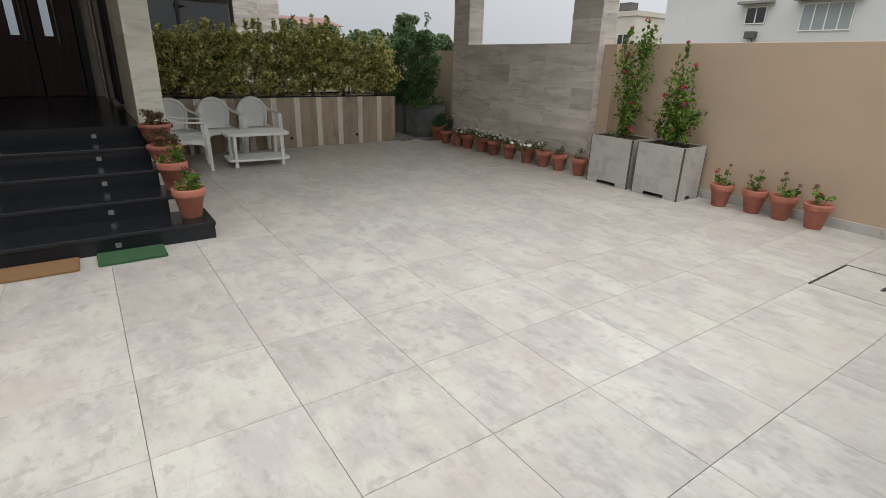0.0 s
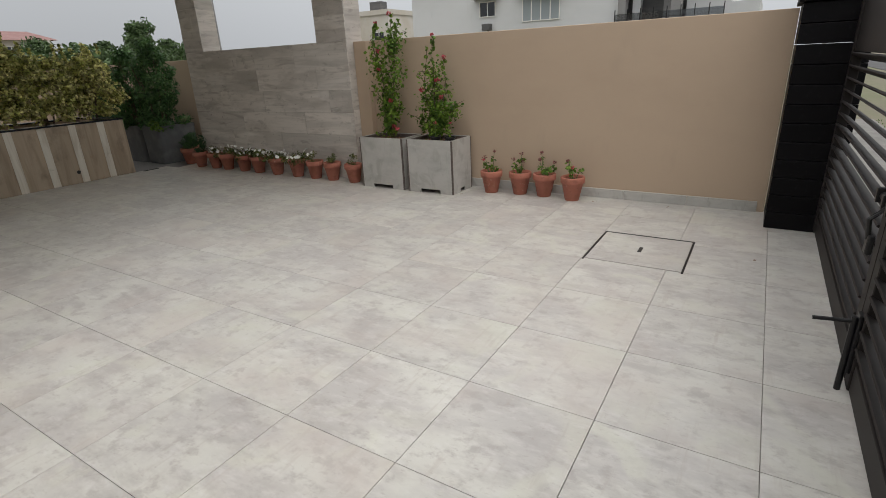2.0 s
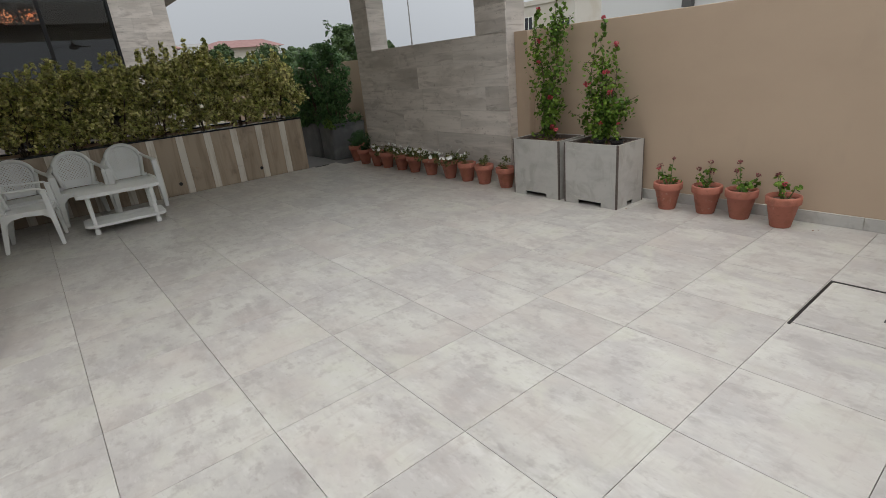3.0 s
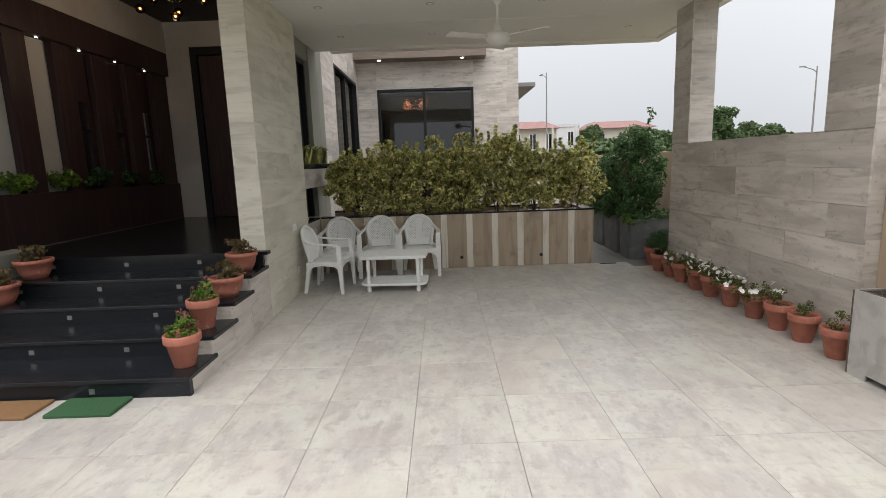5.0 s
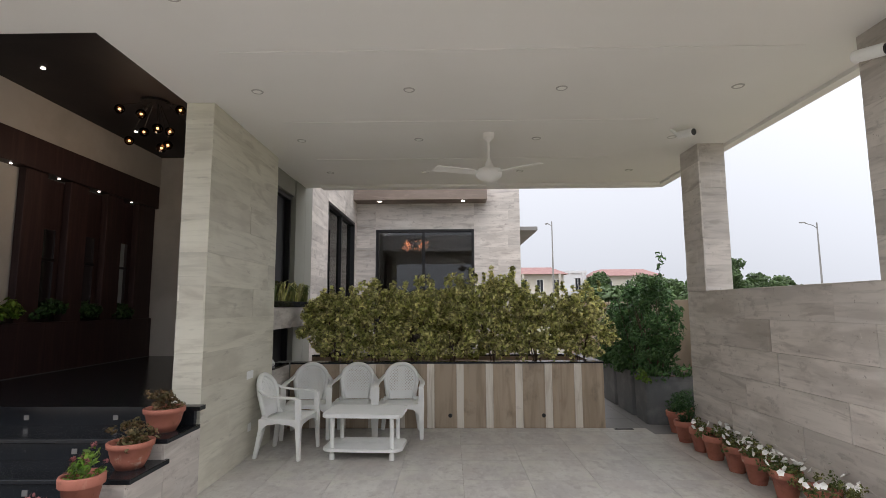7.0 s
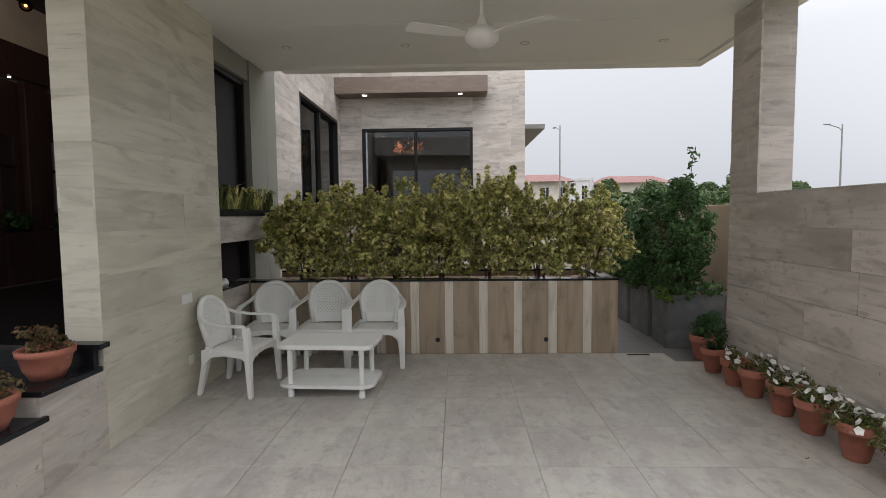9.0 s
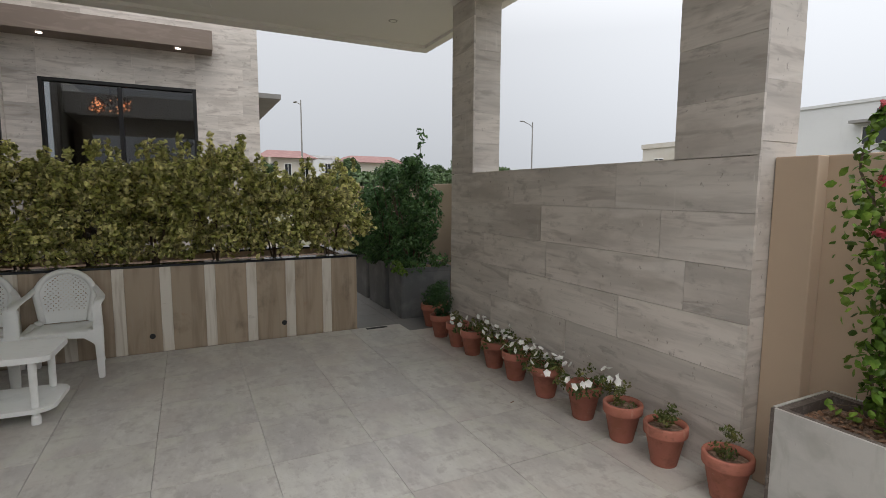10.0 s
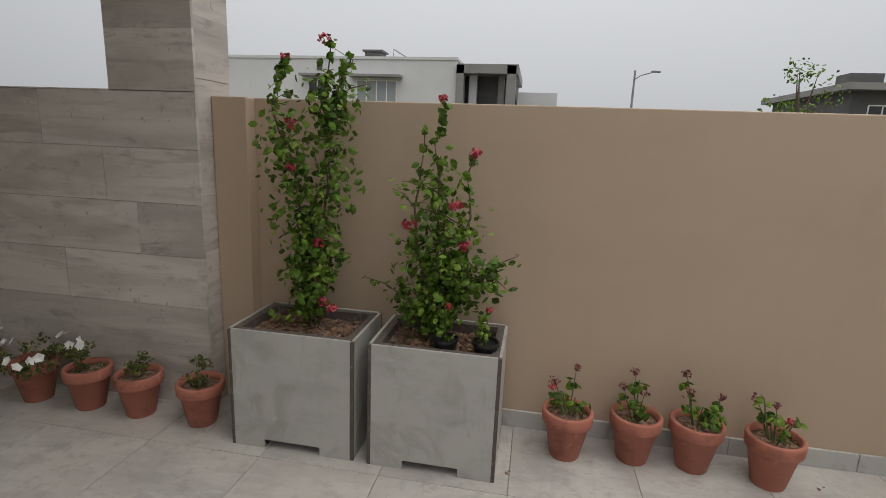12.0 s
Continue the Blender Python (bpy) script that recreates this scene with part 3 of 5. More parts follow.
# pillar beside the steps and the low wall behind it
wp = structure("wall_pillar", boxes([(0.507, 0.725, 6.225, 7.93, -0.3, 3.445), (0.507, 0.725, 7.93, 8.60, -0.3, 0.82), (0.3, 0.507, 6.225, 6.38, -0.3, 0.7)]), "stone", "pale veined limestone pillar beside the black steps", "wall")
clad(wp, "x", 0.725, 1, 6.207, 7.95, 0.0, 3.445, 0.295, 1.9, seed=11, gap=0.0012, material="stone_cream")
clad(wp, "y", 6.225, -1, 0.489, 0.742, 0.0, 3.445, 0.295, 2.0, seed=12, gap=0.0012, material="stone_cream")
clad(wp, "x", 0.507, -1, 6.207, 7.95, 0.75, 3.445, 0.295, 1.9, seed=13, material="stone_cream")
clad(wp, "x", 0.725, 1, 7.95, 8.60, 0.0, 0.82, 0.295, 1.9, seed=14)
part("rim", box(0.50, 0.752, 7.955, 8.585, 0.822, 0.845, 0.003), "granite", wp, "polished black stone capping")
rng = np.random.default_rng(17)
bm = bmesh.new()
bmesh.ops.create_icosphere(bm, subdivisions=3, radius=1.0)
for v in bm.verts:
    k = 1 + 0.22 * math.sin(7 * v.co.x + 3 * v.co.z) * math.cos(6 * v.co.y) + rng.uniform(-0.07, 0.07)
    v.co = Vector((v.co.x * 0.07 * k, v.co.y * 0.13 * k, max(v.co.z * 0.05 * k, -0.03)))
bag = tagged(obj("crumpled_cloth", bm, "plastic"), "crumpled pale cloth on the black wall capping", "cloth")
bag.location = (0.62, 8.15, 0.875)
# stepped flank of the stairs
flank = [(4.40, 4.78, 0.115), (4.78, 5.23, 0.265), (5.23, 5.66, 0.415), (5.66, 6.205, 0.565)]
fl = structure("wall_flank", boxes([(0.50, 0.735, a, b, -0.3, z) for a, b, z in flank]), "stone", "stepped limestone flank under the stair treads", "wall")
for a, b, z in flank:
    clad(fl, "x", 0.735, 1, a, b, 0.0, z, 0.295, 1.4, seed=int(a * 10))

# dark glass strip, grey pier and hanging planting box between pillar and house
structure("wall_link", boxes([(0.40, 0.62, 9.11, 9.595, 0.0, 3.445), (0.40, 0.62, 9.60, 9.98, 0.0, 6.5), (0.46, 0.60, 7.95, 9.11, 3.2, 3.445), (0.40, 0.62, 8.60, 9.11, 0.0, 0.82)]), "pier", "grey rendered pier beside the pillar", "wall")
wn1 = structure("window_1", box(0.45, 0.47, 7.95, 9.11, 0.82, 3.2), "dark_ceiling", "dark fixed panel strip beside the pillar", "window")
part("window_frame", boxes([(0.47, 0.55, 7.95, 8.0, 0.82, 3.2), (0.47, 0.55, 9.06, 9.11, 0.82, 3.2), (0.47, 0.55, 8.0, 9.06, 3.14, 3.2)], 0.003), "black_metal", wn1)
hb = thing("wall_planter_box", "pale stone planting box with a black rim on the wall", "planter")
part("trough", box(0.47, 0.715, 7.955, 9.66, 1.30, 1.575, 0.004), "stone", hb)
part("rim", box(0.47, 0.73, 7.955, 9.68, 1.575, 1.652, 0.003), "granite", hb)
rng = np.random.default_rng(12)
for i in range(5):
    g = thing("spiky_plant", "yellow-green arching leaves in the wall planter", "plant", "plants in the wall planter", (0.66, 8.12 + 0.34 * i, 1.65))
    bm = bmesh.new()
    for k in range(34):
        a, s = rng.uniform(0, 6.28), rng.uniform(0.16, 0.36)
        d = Vector((math.cos(a) * 0.5, math.sin(a), 0)) * 1.25
        o = Vector((rng.uniform(-0.03, 0.03), rng.uniform(-0.13, 0.13), 0))
        w = Vector((-d.y, d.x, 0)).normalized() * 0.013
        pts = [o, o + d * s * 0.3 + Vector((0, 0, s * 0.75)), o + d * s * 0.75 + Vector((0, 0, s * rng.uniform(0.45, 0.9)))]
        a0, a1, b0, b1, t0 = bm.verts.new(pts[0] + w), bm.verts.new(pts[0] - w), bm.verts.new(pts[1] + w), bm.verts.new(pts[1] - w), bm.verts.new(pts[2])
        bm.faces.new((a0, a1, b1, b0))
        bm.faces.new((b0, b1, t0))
    part("foliage", bm, "hedge_leaf" if i % 2 else "pot_leaf", g)

# ---- the house behind the hedge
structure("wall_house_west", boxes([(0.38, 0.58, 9.98, 11.17, 0, 6.5), (0.38, 0.58, 13.8, 14.05, 0, 6.5), (0.38, 0.58, 11.17, 13.8, 3.58, 6.5), (0.38, 0.58, 11.17, 13.8, 0, 0.5)]), "stone", "pale limestone house wall with a tall window", "wall")
hw = bpy.data.objects["wall_house_west"]
clad(hw, "x", 0.58, 1, 9.985, 11.17, 0.0, 6.5, 0.30, 1.3, seed=21)
clad(hw, "x", 0.58, 1, 11.17, 13.8, 3.58, 6.5, 0.30, 1.3, seed=22)
clad(hw, "x", 0.58, 1, 13.8, 14.03, 0.0, 6.5, 0.30, 1.3, seed=23)
structure("wall_house_north", boxes([(0.58, 1.07, 14.05, 14.3, 0, 6.5), (3.47, 4.58, 14.05, 14.3, 0, 6.5), (1.07, 3.47, 14.05, 14.3, 3.45, 6.5), (1.07, 3.47, 14.05, 14.3, 0, 0.6), (4.38, 4.58, 14.3, 19, 0, 6.5)]), "stone", "pale limestone house wall with a wide window", "wall")
hn = bpy.data.objects["wall_house_north"]
clad(hn, "y", 14.05, -1, 0.60, 1.07, 0.0, 6.5, 0.30, 1.3, seed=24)
clad(hn, "y", 14.05, -1, 3.47, 4.59, 0.0, 6.5, 0.30, 1.3, seed=25)
clad(hn, "y", 14.05, -1, 1.07, 3.47, 3.45, 6.5, 0.30, 1.3, seed=26)
# room walls seen through the glass, with the interior's shade in their colour
structure("wall_room", boxes([(0.5, 4.3, 18.0, 18.2, 0, 4.2), (-3.2, -3.0, 10.8, 18, 0, 4.2), (-3.2, 0.38, 14.2, 14.3, 0, 4.2), (-3.2, 0.38, 10.8, 14.3, 4.2, 4.3), (-3.2, 4.26, 14.3, 19, 4.2, 4.3), (-3.2, 0.38, 10.8, 10.9, 0, 4.2)]), "room_wall", "room walls behind the windows, coloured dark for the unlit interior", "wall")
structure("floor_room", box(-3.2, 4.26, 10.8, 18.2, 0.3, 0.4), "dark_wood", "dark floor inside the house", "floor")
wn2 = structure("window_2", box(1.13, 3.41, 14.10, 14.108, 0.66, 3.39), "glass", "wide black framed sliding window", "window")
for b in ((1.07, 1.13, 14.03, 14.16, 0.6, 3.45), (3.41, 3.47, 14.03, 14.16, 0.6, 3.45), (1.13, 3.41, 14.03, 14.16, 3.39, 3.45), (1.13, 3.41, 14.03, 14.16, 0.6, 0.66), (2.20, 2.27, 14.05, 14.15, 0.66, 3.39)):
    part("window_frame", box(*b, 0.004), "black_metal", wn2)
wn3 = structure("window_3", box(0.50, 0.508, 11.23, 13.74, 0.56, 3.52), "glass", "tall black framed window in the limestone wall", "window")
for b in ((0.44, 0.60, 11.17, 11.23, 0.5, 3.58), (0.44, 0.60, 13.74, 13.80, 0.5, 3.58), (0.44, 0.60, 11.23, 13.74, 3.52, 3.58), (0.44, 0.60, 11.23, 13.74, 0.5, 0.56), (0.46, 0.56, 12.5, 12.57, 0.56, 3.52)):
    part("window_frame", box(*b, 0.004), "black_metal", wn3)
structure("trim_balcony", boxes([(0.60, 3.765, 13.55, 14.03, 4.09, 4.425)], 0.006), "balcony", "brown stone balcony slab over the window", "trim")
for x in (1.2, 3.2):
    sp = tagged(obj("soffit_spot", lathe([(0.0, 0), (0.045, 0), (0.045, 0.02), (0, 0.02)], 12, None, (x, 13.72, 4.076)), "led"), "small lit spot under the balcony slab", "light", "spots under the balcony")
structure("trim_canopy", box(4.4, 5.08, 14.4, 18.6, 3.46, 3.56, 0.006), "far_grey", "grey window canopy on the house's far side", "trim")
ch = thing("chandelier", "amber glass chandelier glowing behind the wide window", "chandelier", at=(1.95, 15.4, 3.22))
part("rod", tube([(0, 0, 0.98), (0, 0, 0)], 0.012, 6), "black_metal", ch)
rng = np.random.default_rng(3)
for i in range(90):
    a, r, z = rng.uniform(0, 6.28), 0.36 * rng.uniform(0.3, 1) ** 0.5, rng.uniform(-0.12, 0.12)
    bm = bmesh.new()
    bmesh.ops.create_icosphere(bm, subdivisions=1, radius=0.017 if i % 3 else 0.04, matrix=Matrix.Translation((r * math.cos(a), r * math.sin(a), z)))
    part("glass_bead", bm, "ember" if i % 3 else "amber_glass", ch)

# ---- stairs
st = thing("entrance_steps", "polished black granite entrance steps with small recessed lights", "stairs")
for i, y in enumerate((4.345, 4.785, 5.235, 5.665, 6.12)):
    z = 0.15 * (i + 1)
    ye = (4.785, 5.235, 5.665, 6.12, 10.59)[i]
    x1 = 0.78 if i < 4 else 0.80
    if i < 4:
        part("tread", box(-1.72, x1, y - 0.012, ye + 0.03, z - 0.035, z, 0.006), "granite", st)
    else:
        part("landing", boxes([(-2.30, 0.487, 6.108, 10.59, z - 0.035, z), (0.487, 0.79, 6.108, 6.205, z - 0.035, z)]), "granite", st)
    rs = part("riser", box(-1.72, 0.733 if i else 0.772, y + 0.004, y + 0.05, z - 0.15, z - 0.035), "granite", st)
    for x in (-1.45, -0.69, 0.07):
        lt = part("step_light", box(x - 0.02, x + 0.02, y - 0.001, y + 0.004, z - 0.11, z - 0.072), "steel", st, "small square steel step light")
structure("wall_flank_west", box(-2.0, -1.72, 4.98, 6.3, -0.3, 0.84, 0.005), "pier", "grey low wall beside the steps", "wall")


# ---- striped planter and hedge
pl = thing("hedge_planter", "long travertine planter with brown and pale vertical strips", "planter")
part("core", boxes([(0.76, 4.88, 8.610, 8.745, 0, 0.82), (0.76, 4.88, 9.645, 9.795, 0, 0.82), (4.76, 4.88, 8.745, 9.645, 0, 0.82), (0.76, 4.76, 8.745, 9.645, 0, 0.70)]), "travertine_v", pl)
part("rim", boxes([(0.76, 4.905, 8.587, 8.745, 0.822, 0.845), (0.76, 4.905, 9.635, 9.805, 0.822, 0.845), (4.75, 4.905, 8.745, 9.635, 0.822, 0.845)], 0.003), "granite", pl, "polished black stone rim")
strips = [2.625 + 0.3864 * k for k in range(-5, 6)]
edges = [0.775] + [v for s in strips if s > 0.85 and s < 4.8 for v in (s - 0.048, s + 0.048)] + [4.893]
for i, (a, b) in enumerate(zip(edges, edges[1:])):
    pale = i % 2 == 1
    part("stone_strip" if pale else "stone_panel", box(a + 0.001, b - 0.001, 8.593 - (0.002 if pale else 0), 8.610, 0.0, 0.82), "travertine_l" if pale else "travertine_v", pl)
part("stone_panel", box(4.88, 4.897, 8.613, 9.795, 0.0, 0.82), "travertine_v", pl)
for x in (2.88, 4.097):
    part("drain_hole", tube([(x, 8.589, 0.158), (x, 8.595, 0.158)], 0.026, 14), "black_plastic", pl, "round drain outlet")
tagged(obj("planter_soil", box(0.77, 4.75, 8.755, 9.635, 0.70, 0.76), "soil"), "dark soil in the striped planter", "soil")

rng = np.random.default_rng(21)
for i, (x, top) in enumerate(((1.25, 1.80), (1.83, 1.90), (2.38, 1.93), (2.9, 1.96), (3.5, 2.04), (4.1, 1.84), (4.72, 1.84))):
    h = thing("hedge_shrub", "bushy variegated yellow-green shrub in the striped planter", "shrub", "hedge shrubs", (x, 9.04, 0.75))
    bm = bmesh.new()
    cs = []
    for k in range(4):
        a = rng.uniform(0, 6.28)
        e = Vector((0.16 * math.cos(a), 0.14 * math.sin(a), 0.5))
        tube([(0.03 * math.cos(a), 0.03 * math.sin(a), -0.02), e * 0.5, e, e + Vector((0.1 * math.cos(a), 0.1 * math.sin(a), 0.35))], [0.014, 0.012, 0.009, 0.004], 5, bm)
    part("trunk", bm, "bark", h)
    hi = top - 0.75
    for k in range(70):
        u = rng.uniform(-1, 1)
        v = rng.uniform(-1, 1)
        w = rng.uniform(0, 1)
        wide = 1.0 - 0.30 * w ** 2
        c = (0.40 * u * wide, 0.33 * v * wide - 0.06, 0.30 + (hi - 0.38) * w * (1 - 0.22 * (u * u + v * v) / 2))
        cs.append(c)
    for k in range(7):
        cs.append((rng.uniform(-0.3, 0.3), rng.uniform(-0.35, 0.1), rng.uniform(0.16, 0.3)))
    p, q = clumps(cs, 0.12, 78, rng)
    tips = [(rng.uniform(-0.33, 0.33), rng.uniform(-0.2, 0.12), hi + rng.uniform(-0.09, 0.03)) for _ in range(9)]
    p2, q2 = clumps([(x2, y2, z2 + d) for x2, y2, z2 in tips for d in (-0.05, 0.0, 0.05)], 0.035, 9, rng)
    p, q = np.concatenate([p, p2]), np.concatenate([q, q2])
    part("crown", leaf_mesh("crown", p, q, 0.030, rng, 1.8, 0.6, 0.9), "hedge_leaf", h)


# ---- plastic furniture
def plastic_chair():
    c = thing("plastic_armchair", "white moulded plastic armchair with a lattice back", "chair", "chairs by the planter")
    # seat: slightly dished plate, front is -y
    bm = bmesh.new()
    n, grid = 9, []
    for j in range(n):
        v = j / (n - 1)
        w = 0.225 - 0.03 * v
        grid.append([bm.verts.new(((2 * i / (n - 1) - 1) * w, -0.24 + 0.43 * v, 0.415 - 0.025 * math.sin(math.pi * v) * (1 - (2 * i / (n - 1) - 1) ** 2) - 0.02 * v - (0.02 if j == 0 else 0))) for i in range(n)])
    for j in range(n - 1):
        for i in range(n - 1):
            bm.faces.new((grid[j][i], grid[j][i + 1], grid[j + 1][i + 1], grid[j + 1][i]))
    g = bmesh.ops.extrude_face_region(bm, geom=list(bm.faces))
    bmesh.ops.translate(bm, verts=[v for v in g["geom"] if isinstance(v, bmesh.types.BMVert)], vec=(0, 0, -0.03))
    part("seat", bm, "plastic", c, smooth=True)
    # back: frame arch and lattice, leaning back
    def at(u, h):
        return Vector((u, 0.17 + 0.10 * (h / 0.45) + 0.03 * (1 - (u / 0.22) ** 2), 0.40 + h))
    arch = []
    for k in range(17):
        a = math.pi * k / 16
        arch.append((0.205 * math.cos(a), 0.24 + 0.19 * math.sin(a)))
    path = [at(0.165, 0.0)] + [at(0.185, 0.12)] + [at(u, h) for u, h in arch] + [at(-0.185, 0.12), at(-0.165, 0.0)]
    part("back_frame", tube(path, 0.026, 8), "plastic", c, smooth=True)
    def inside(u, h):
        if h < 0.24:
            return abs(u) < 0.17 + 0.03 * h / 0.24
        return (u / 0.20) ** 2 + ((h - 0.24) / 0.185) ** 2 < 1
    bm = bmesh.new()
    m = 58
    for i in range(m):
        for j in range(m):
            u0, u1, h0, h1 = -0.21 + 0.42 * i / m, -0.21 + 0.42 * (i + 1) / m, 0.44 * j / m, 0.44 * (j + 1) / m
            um, hm = (u0 + u1) / 2, (h0 + h1) / 2
            if not inside(um, hm):
                continue
            a, b = ((um + hm) / 0.036) % 1, ((um - hm) / 0.036) % 1
            if 0.10 < hm < 0.40 and inside(um * 1.25, 0.24 + (hm - 0.24) * 1.15) and 0.28 < a < 0.70 and 0.28 < b < 0.70:
                continue
            q = [at(u0, h0), at(u1, h0), at(u1, h1), at(u0, h1)]
            bm.faces.new([bm.verts.new(p) for p in q])
    bmesh.ops.remove_doubles(bm, verts=bm.verts, dist=1e-5)
    g = bmesh.ops.extrude_face_region(bm, geom=list(bm.faces))
    bmesh.ops.translate(bm, verts=[v for v in g["geom"] if isinstance(v, bmesh.types.BMVert)], vec=(0, 0.010, 0))
    part("back_lattice", bm, "plastic", c, "perforated lattice panel")
    for s in (-1, 1):
        # arm: flat band from the back round to the front leg
        bm = bmesh.new()
        pts = [(s * 0.205, 0.245, 0.70), (s * 0.245, 0.17, 0.655), (s * 0.275, 0.05, 0.635), (s * 0.28, -0.10, 0.63), (s * 0.275, -0.20, 0.625), (s * 0.268, -0.235, 0.60)]
        rows = []
        for k, p in enumerate(pts):
            w = (0.022, 0.026, 0.03, 0.032, 0.03, 0.026)[k]
            rows.append([bm.verts.new((p[0] + dx, p[1], p[2] + dz)) for dx, dz in ((-w, -0.009), (w, -0.009), (w, 0.009), (-w, 0.009))])
        for a, b in zip(rows, rows[1:]):
            for k in range(4):
                bm.faces.new((a[k], a[(k + 1) % 4], b[(k + 1) % 4], b[k]))
        bm.faces.new(rows[0]); bm.faces.new(rows[-1][::-1])
        bmesh.ops.bevel(bm, geom=list(bm.edges), offset=0.004, segments=1, affect="EDGES")
        part("armrest", bm, "plastic", c, smooth=True)
        for y0, y1, zt, x0, x1 in ((-0.225, -0.25, 0.615, 0.268, 0.275), (0.17, 0.25, 0.43, 0.19, 0.235)):
            bm = bmesh.new()
            rows = []
            for f, w, d in ((0.0, 0.030, 0.024), (0.35, 0.034, 0.026), (1.0, 0.022, 0.018)):
                cx, cy, cz = s * (x0 + (x1 - x0) * f), y0 + (y1 - y0) * f, zt * (1 - f)
                rows.append([bm.verts.new((cx + a * w, cy + b * d, cz)) for a, b in ((-1, -1), (1, -1), (1, 1), (-1, 1))])
            for a, b in zip(rows, rows[1:]):
                for k in range(4):
                    bm.faces.new((a[k], a[(k + 1) % 4], b[(k + 1) % 4], b[k]))
            bm.faces.new(rows[0]); bm.faces.new(rows[-1][::-1])
            bmesh.ops.bevel(bm, geom=list(bm.edges), offset=0.006, segments=2, affect="EDGES")
            part("leg", bm, "plastic", c)
        bm = slab([(-0.25, 0.20), (-0.21, 0.30), (-0.15, 0.345), (0.0, 0.36), (0.12, 0.345), (0.17, 0.30), (0.21, 0.20), (0.21, 0.405), (-0.25, 0.405)], 0.0, 0.012)
        bmesh.ops.transform(bm, matrix=Matrix(((0, 0, 1, s * 0.248 - 0.006), (1, 0, 0, 0), (0, 1, 0, 0), (0, 0, 0, 1))), verts=bm.verts)
        part("side_apron", bm, "plastic", c)
        part("seat_edge", box(min(s * 0.20, s * 0.250), max(s * 0.20, s * 0.250), -0.24, 0.20, 0.385, 0.408, 0.008), "plastic", c)
    bm = slab([(-0.27, 0.17), (-0.235, 0.29), (-0.17, 0.345), (0.0, 0.362), (0.17, 0.345), (0.235, 0.29), (0.27, 0.17), (0.27, 0.40), (-0.27, 0.40)], 0.0, 0.012)
    bmesh.ops.transform(bm, matrix=Matrix(((1, 0, 0, 0), (0, 0, -1, -0.236), (0, 1, 0, 0), (0, 0, 0, 1))), verts=bm.verts)
    part("front_apron", bm, "plastic", c)
    return c


chair = plastic_chair()
spots = [(2.255, 8.265, 2), (1.68, 8.275, 2), (1.11, 8.25, 8), (1.10, 7.47, 84)]
chair.matrix_world = pose(spots[0][0], spots[0][1], 0, 0, 0, spots[0][2])
for x, y, a in spots[1:]:
    copy_thing(chair, pose(x, y, 0, 0, 0, a))
tb = thing("plastic_table", "low white plastic table with a lower shelf", "table", at=(1.972, 7.42, 0), turn=-3)
part("tabletop", slab(rounded(-0.42, 0.42, -0.25, 0.25, 0.05), 0.425, 0.465, 0.008), "plastic", tb)
part("shelf", slab(rounded(-0.42, 0.42, -0.25, 0.25, 0.09), 0.085, 0.115, 0.008), "plastic", tb)
for sx in (-1, 1):
    for sy in (-1, 1):
        part("leg", lathe([(0, 0), (0.028, 0), (0.028, 0.05), (0.022, 0.06), (0.024, 0.43), (0, 0.43)], 14, None, (sx * 0.315, sy * 0.20, 0)), "plastic", tb)


# ---- terracotta pots
def pot_profile(r, h, bowl=False):
    if bowl:
        return [(0, 0), (0.58 * r, 0), (0.80 * r, 0.35 * h), (0.92 * r, 0.78 * h), (r, 0.80 * h), (r * 1.02, 0.98 * h), (r * 0.98, h), (r * 0.88, h), (r * 0.86, 0.82 * h), (0, 0.80 * h)]
    return [(0, 0), (0.56 * r, 0), (0.59 * r, 0.02 * h), (0.88 * r, 0.74 * h), (r * 0.98, 0.75 * h), (r, 0.77 * h), (r * 1.01, 0.97 * h), (r * 0.98, h), (r * 0.86, h), (r * 0.84, 0.86 * h), (0, 0.84 * h)]


